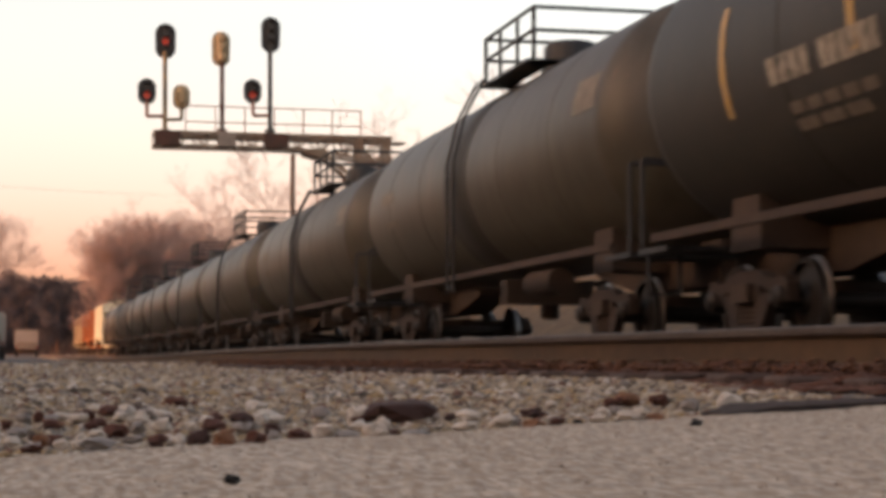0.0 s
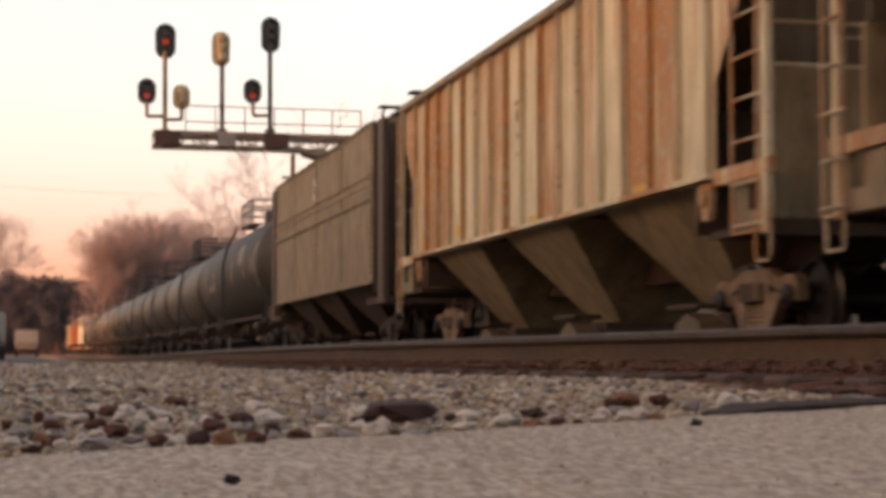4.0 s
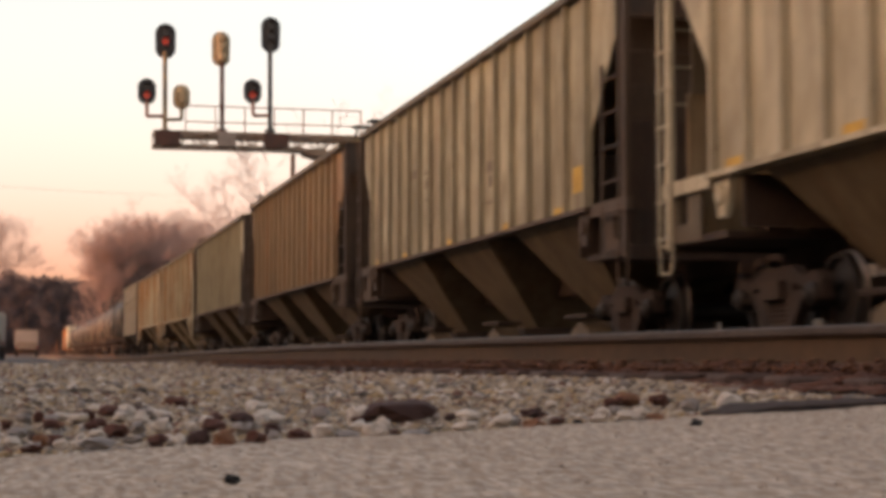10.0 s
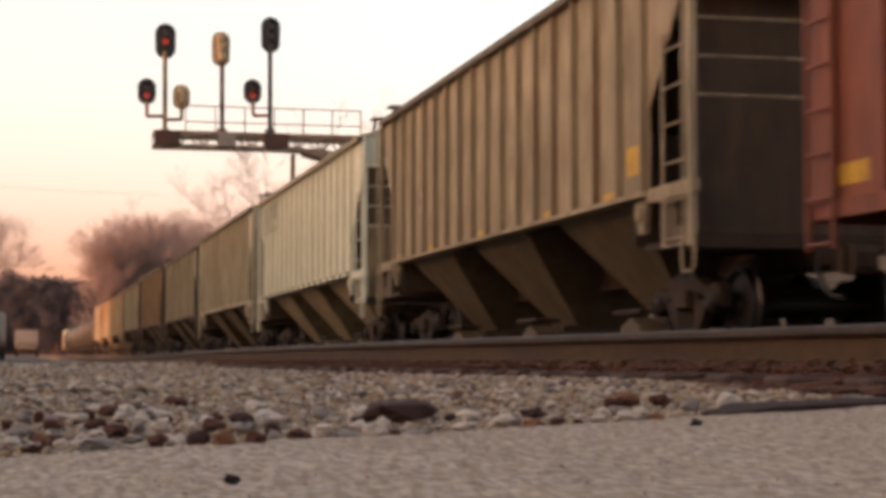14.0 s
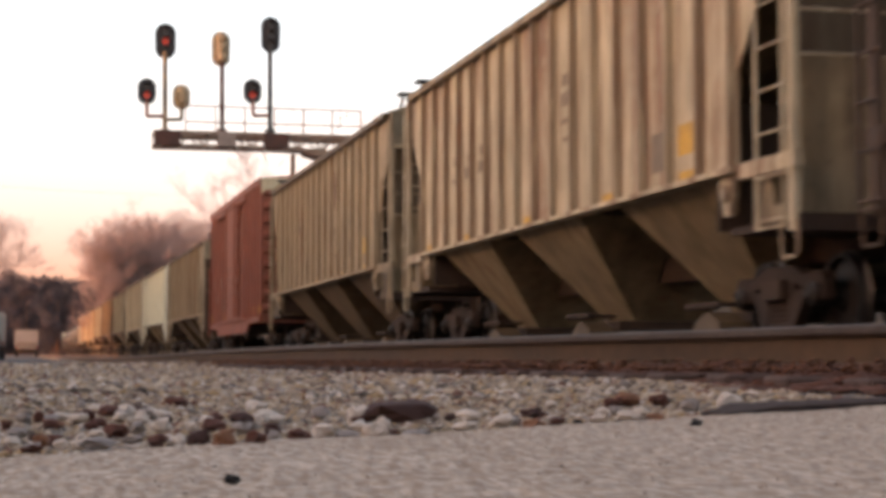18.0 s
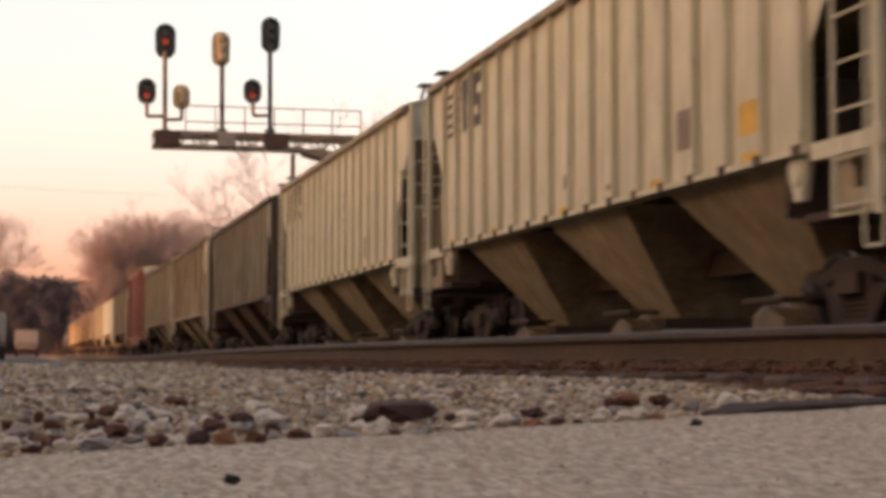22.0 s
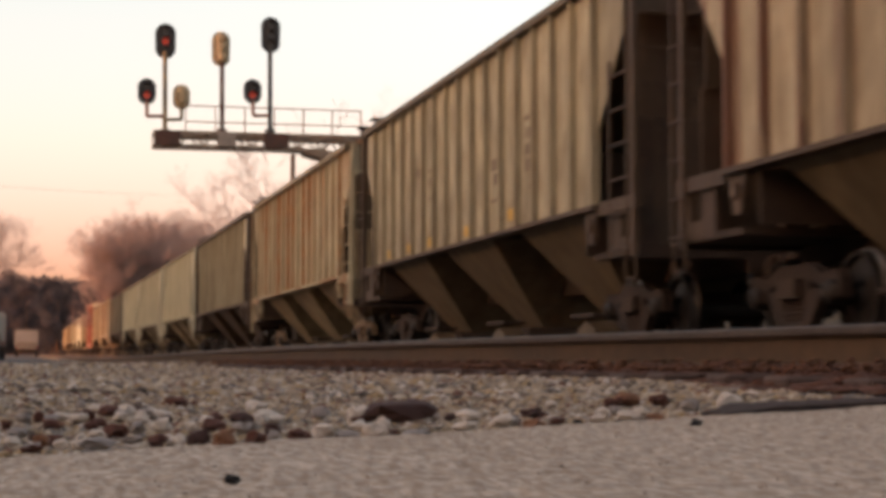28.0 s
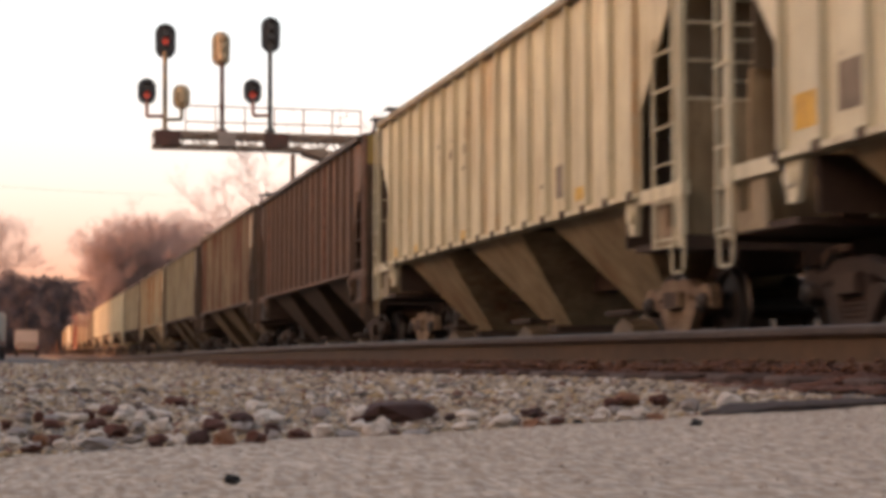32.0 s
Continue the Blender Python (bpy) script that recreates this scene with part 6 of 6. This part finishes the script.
def scatter(name, label, spots, sizes, seed, material=None, flat=(0.45, 0.85), long=(0.8, 1.4)):
    g = np.random.default_rng(seed)
    n = len(spots)
    v = np.repeat(ICO_V[None], n, 0) * g.uniform(0.60, 1.34, (n, len(ICO_V), 1))
    v *= np.stack([g.uniform(*long, n), g.uniform(0.7, 1.2, n), g.uniform(*flat, n)], 1)[:, None]
    a = g.uniform(0, 6.283, n)
    c, s = np.cos(a)[:, None], np.sin(a)[:, None]
    x, y = v[:, :, 0] * c - v[:, :, 1] * s, v[:, :, 0] * s + v[:, :, 1] * c
    v = np.stack([x, y, v[:, :, 2]], 2) * sizes[:, None, None] + spots[:, None]
    f = (ICO_F[None] + (np.arange(n) * len(ICO_V))[:, None, None]).reshape(-1, 3)
    me = bpy.data.meshes.new(name)
    v = v.reshape(-1, 3)
    me.vertices.add(len(v))
    me.vertices.foreach_set("co", v.ravel())
    me.loops.add(f.size)
    me.loops.foreach_set("vertex_index", f.ravel().astype(np.int32))
    me.polygons.add(len(f))
    me.polygons.foreach_set("loop_start", np.arange(0, f.size, 3, dtype=np.int32))
    me.polygons.foreach_set("loop_total", np.full(len(f), 3, dtype=np.int32))
    me.update(calc_edges=True)
    me.materials.append(material or M_STONE)
    return tagged(new(name, me), label, name.replace("_", " "), kind="stuff")


def gravel_field(name, label, count, near, far, size, seed, power=1.0):
    g = np.random.default_rng(seed)
    spots, sizes = [], []
    a0, a1 = radians(-2.2), radians(28.5)
    while len(spots) < count:
        z = near + (far - near) * g.random() ** power
        a = a0 + (a1 - a0) * g.random()
        x, y = z * math.sin(a), z * math.cos(a)
        if past_slab(x, y) < -0.01 + 0.05 * g.random() or x > 6.0 + bend(y):
            continue
        r = size * g.uniform(0.5, 1.3)
        spots.append((x, y, ground_z(x, y) + r * g.uniform(-0.1, 0.45)))
        sizes.append(r)
    return scatter(name, label, np.array(spots), np.array(sizes), seed + 1)


gravel_field("gravel", "mixed tan and grey gravel stones", 36000, 1.6, 6.5, 0.0078, 61)
gravel_field("gravel", "mixed tan and grey ballast stones", 40000, 5.0, 26.0, 0.0155, 71, 1.3)
gravel_field("gravel", "mixed tan and grey ballast stones", 12000, 22.0, 90.0, 0.035, 81, 1.3)


# grit bedded in the pad, and rusty litter along the near rail
g = np.random.default_rng(5)
spots = []
while len(spots) < 1800:
    u, v = g.uniform(-1.0, 2.6), 1.25 * g.random() ** 1.2
    p = SLAB_A + SLAB_WAY * u + Vector((SLAB_WAY.y, -SLAB_WAY.x)) * v
    z = 0.004 * noise.noise(Vector((p.x * 2, p.y * 2, 4))) + 0.0025 * noise.noise(Vector((p.x * 14, p.y * 14, 0)))
    spots.append((p.x, p.y, z + 0.0005))
scatter("grit", "small grit bedded in the concrete pad", np.array(spots), g.uniform(0.0008, 0.0022, 1800), 6,
        plain("grit_stone", (0.44, 0.37, 0.30), 0.95, scale=60, other=(0.25, 0.18, 0.13)))
spots = []
for i in range(5200):
    s = 4.5 + 22 * g.random() ** 1.5
    spots.append((2.88 + near_shift(s) - 0.09 - 0.75 * g.random() ** 1.4, s, 0))
spots = [(x, s, near_top(s) - 0.172 - 0.085 * min(1, (2.79 + near_shift(s) - x) / 0.55)) for x, s, _ in spots]
scatter("rusty_litter", "rust-brown flakes and sticks along the rail", np.array(spots), g.uniform(0.014, 0.042, 5200), 8,
        plain("litter", (0.165, 0.070, 0.040), 0.95, scale=9, other=(0.065, 0.032, 0.022)), (0.12, 0.5), (0.9, 3.2))


spots = []
for i in range(3000):
    s = 4.5 + 20 * g.random() ** 1.3
    spots.append((2.88 + near_shift(s) - 0.06 - 0.50 * g.random() ** 1.5, s, near_top(s) - 0.186 + 0.040 * g.random() ** 3))
scatter("rusty_litter", "rust-brown chips heaped against the rail foot", np.array(spots), g.uniform(0.006, 0.019, 3000), 12,
        plain("litter_chips", (0.190, 0.082, 0.036), 0.95, scale=12, other=(0.085, 0.040, 0.022)), (0.25, 0.8), (0.8, 2.4))


# single stones along the pad's edge
def rock(name, label, category, x, y, z, size, material, seed, turn=0.0, group="stones by the pad", blunt=False):
    rng = random.Random(seed)
    bm = bmesh.new()
    bmesh.ops.create_icosphere(bm, subdivisions=2, radius=1)
    off = Vector((seed * 3.7, seed * 1.3, 0))
    for v in bm.verts:
        n = v.co.normalized()
        if blunt:
            n = Vector([math.copysign(abs(c) ** 0.55, c) for c in n]) * 0.86
        k = 1 + 0.55 * noise.noise(n * 1.5 + off) + 0.34 * noise.noise(n * 3.1 + off)
        v.co = Vector((n.x * size[0] * k, n.y * size[1] * k, n.z * size[2] * k))
    ob = tagged(new(name, mesh_of(name, bm, material, False)), label, category, group)
    ob.matrix_world = pose(x, y, z, rng.uniform(-8, 8), rng.uniform(-8, 8), turn)
    return ob


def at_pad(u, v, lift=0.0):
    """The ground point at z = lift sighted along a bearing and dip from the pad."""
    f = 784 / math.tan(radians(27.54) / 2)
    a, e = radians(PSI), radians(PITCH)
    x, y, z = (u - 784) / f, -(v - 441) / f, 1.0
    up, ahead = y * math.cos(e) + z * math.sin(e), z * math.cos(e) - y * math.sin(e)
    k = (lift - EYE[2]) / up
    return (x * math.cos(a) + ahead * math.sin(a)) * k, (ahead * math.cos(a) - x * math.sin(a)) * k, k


M_R = plain("red_brown_stone", (0.155, 0.052, 0.028), 0.85, scale=30, other=(0.08, 0.032, 0.02))
M_P = plain("orange_brown_stone", (0.33, 0.16, 0.08), 0.85, scale=30, other=(0.22, 0.10, 0.05))
M_W = plain("white_stone", (0.80, 0.72, 0.61), 0.85, scale=25, other=(0.62, 0.54, 0.44))
M_G = plain("grey_stone", (0.42, 0.38, 0.34), 0.85, scale=30, other=(0.29, 0.25, 0.22))
M_D = plain("dark_stone", (0.080, 0.038, 0.028), 0.9, scale=30)
M_K = plain("black_pebble", (0.018, 0.015, 0.013), 0.7, scale=40)
KINDS = {"r": (M_R, "dull red-brown stone"), "p": (M_P, "orange-brown stone"), "w": (M_W, "off-white stone"), "g": (M_G, "pale grey stone"), "d": (M_D, "dark brown stone"), "k": (M_K, "small black pebble")}
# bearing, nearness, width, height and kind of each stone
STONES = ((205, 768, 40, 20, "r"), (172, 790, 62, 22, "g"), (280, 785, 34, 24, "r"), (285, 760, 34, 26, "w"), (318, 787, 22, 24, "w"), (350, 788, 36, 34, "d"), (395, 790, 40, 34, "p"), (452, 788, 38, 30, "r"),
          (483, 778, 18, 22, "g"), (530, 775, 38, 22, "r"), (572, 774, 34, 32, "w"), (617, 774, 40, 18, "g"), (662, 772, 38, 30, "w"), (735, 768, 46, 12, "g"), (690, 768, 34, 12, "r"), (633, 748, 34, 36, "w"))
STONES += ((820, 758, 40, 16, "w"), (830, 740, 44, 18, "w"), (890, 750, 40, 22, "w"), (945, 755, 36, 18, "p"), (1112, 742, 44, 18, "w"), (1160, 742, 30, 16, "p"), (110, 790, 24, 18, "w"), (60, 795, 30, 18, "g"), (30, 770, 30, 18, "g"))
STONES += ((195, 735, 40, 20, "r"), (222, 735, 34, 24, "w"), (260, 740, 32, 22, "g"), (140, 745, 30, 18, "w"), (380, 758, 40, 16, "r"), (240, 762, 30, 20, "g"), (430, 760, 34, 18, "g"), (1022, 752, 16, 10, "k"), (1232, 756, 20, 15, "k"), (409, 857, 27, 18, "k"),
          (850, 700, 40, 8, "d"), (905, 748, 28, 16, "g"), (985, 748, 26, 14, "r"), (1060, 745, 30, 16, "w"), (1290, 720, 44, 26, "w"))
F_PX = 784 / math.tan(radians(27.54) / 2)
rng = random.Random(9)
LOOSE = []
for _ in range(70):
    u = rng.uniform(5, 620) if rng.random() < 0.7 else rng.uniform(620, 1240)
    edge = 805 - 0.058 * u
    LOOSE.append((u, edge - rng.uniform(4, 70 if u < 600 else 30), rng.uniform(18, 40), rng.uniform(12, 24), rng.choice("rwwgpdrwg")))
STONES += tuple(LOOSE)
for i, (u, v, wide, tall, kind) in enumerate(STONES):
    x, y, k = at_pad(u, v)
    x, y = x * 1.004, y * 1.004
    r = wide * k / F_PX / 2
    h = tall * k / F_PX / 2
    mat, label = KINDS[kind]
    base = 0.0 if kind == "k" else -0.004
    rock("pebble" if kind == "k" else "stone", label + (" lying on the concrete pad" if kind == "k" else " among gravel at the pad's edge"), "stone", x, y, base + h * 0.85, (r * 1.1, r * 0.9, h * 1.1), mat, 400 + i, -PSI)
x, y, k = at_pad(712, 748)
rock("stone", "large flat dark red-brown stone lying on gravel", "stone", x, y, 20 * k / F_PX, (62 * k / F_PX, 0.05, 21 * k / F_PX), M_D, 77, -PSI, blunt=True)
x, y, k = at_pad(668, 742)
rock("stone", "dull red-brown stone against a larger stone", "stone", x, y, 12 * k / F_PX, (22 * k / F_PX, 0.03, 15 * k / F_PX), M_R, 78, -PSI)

# dark edging strip along the pad
bm = bmesh.new()
rings = []
for i in range(24):
    p = SLAB_A + SLAB_WAY * (1.93 + i * 0.075) + Vector((-SLAB_WAY.y, SLAB_WAY.x)) * 0.05
    t = smooth(0, 4, i)
    h = 0.004 + 0.011 * t + 0.006 * noise.noise(Vector((i * 0.9, 0, 0)))
    o = Vector((-SLAB_WAY.y, SLAB_WAY.x))
    q0, q1 = p - o * 0.03, p + o * (0.02 + 0.07 * t)
    rings.append([(q0.x, q0.y, -0.03), (q0.x, q0.y, h * 0.6), (p.x, p.y, h), (q1.x, q1.y, h), (q1.x, q1.y, -0.03)])
loft(bm, rings)
tagged(new("edging_strip", mesh_of("edging_strip", bm, plain("tar_edge", (0.040, 0.025, 0.019), 1.0, scale=12, other=(0.070, 0.044, 0.033)), True)), "dark tarry edging strip along the concrete pad", "edging")


# ---- movement ----
def motions():
    for lead, car in TRAIN:
        half = HALF[car.name] if car.name in HALF else BL if car.name.startswith("box") else YB
        walk(car, [(t, on_track(lead + d - half, FAR_X)) for t, d in GONE])
    first = {}
    for w, i in WHEELSETS:
        if i not in first:
            y = w.location.y
            rows = []
            for k in range(961):
                a = -gone(k / 30) / 0.415
                rows.append((k / 30, Matrix.Translation((0, y, 0.415)) @ Matrix.Rotation(a, 4, "X")))
            walk(w, rows)
            first[i] = w
        else:
            w.rotation_mode = "QUATERNION"
            keys = w.animation_data_create()
            keys.action = first[i].animation_data.action
            keys.action_slot = first[i].animation_data.action_slot


motions()
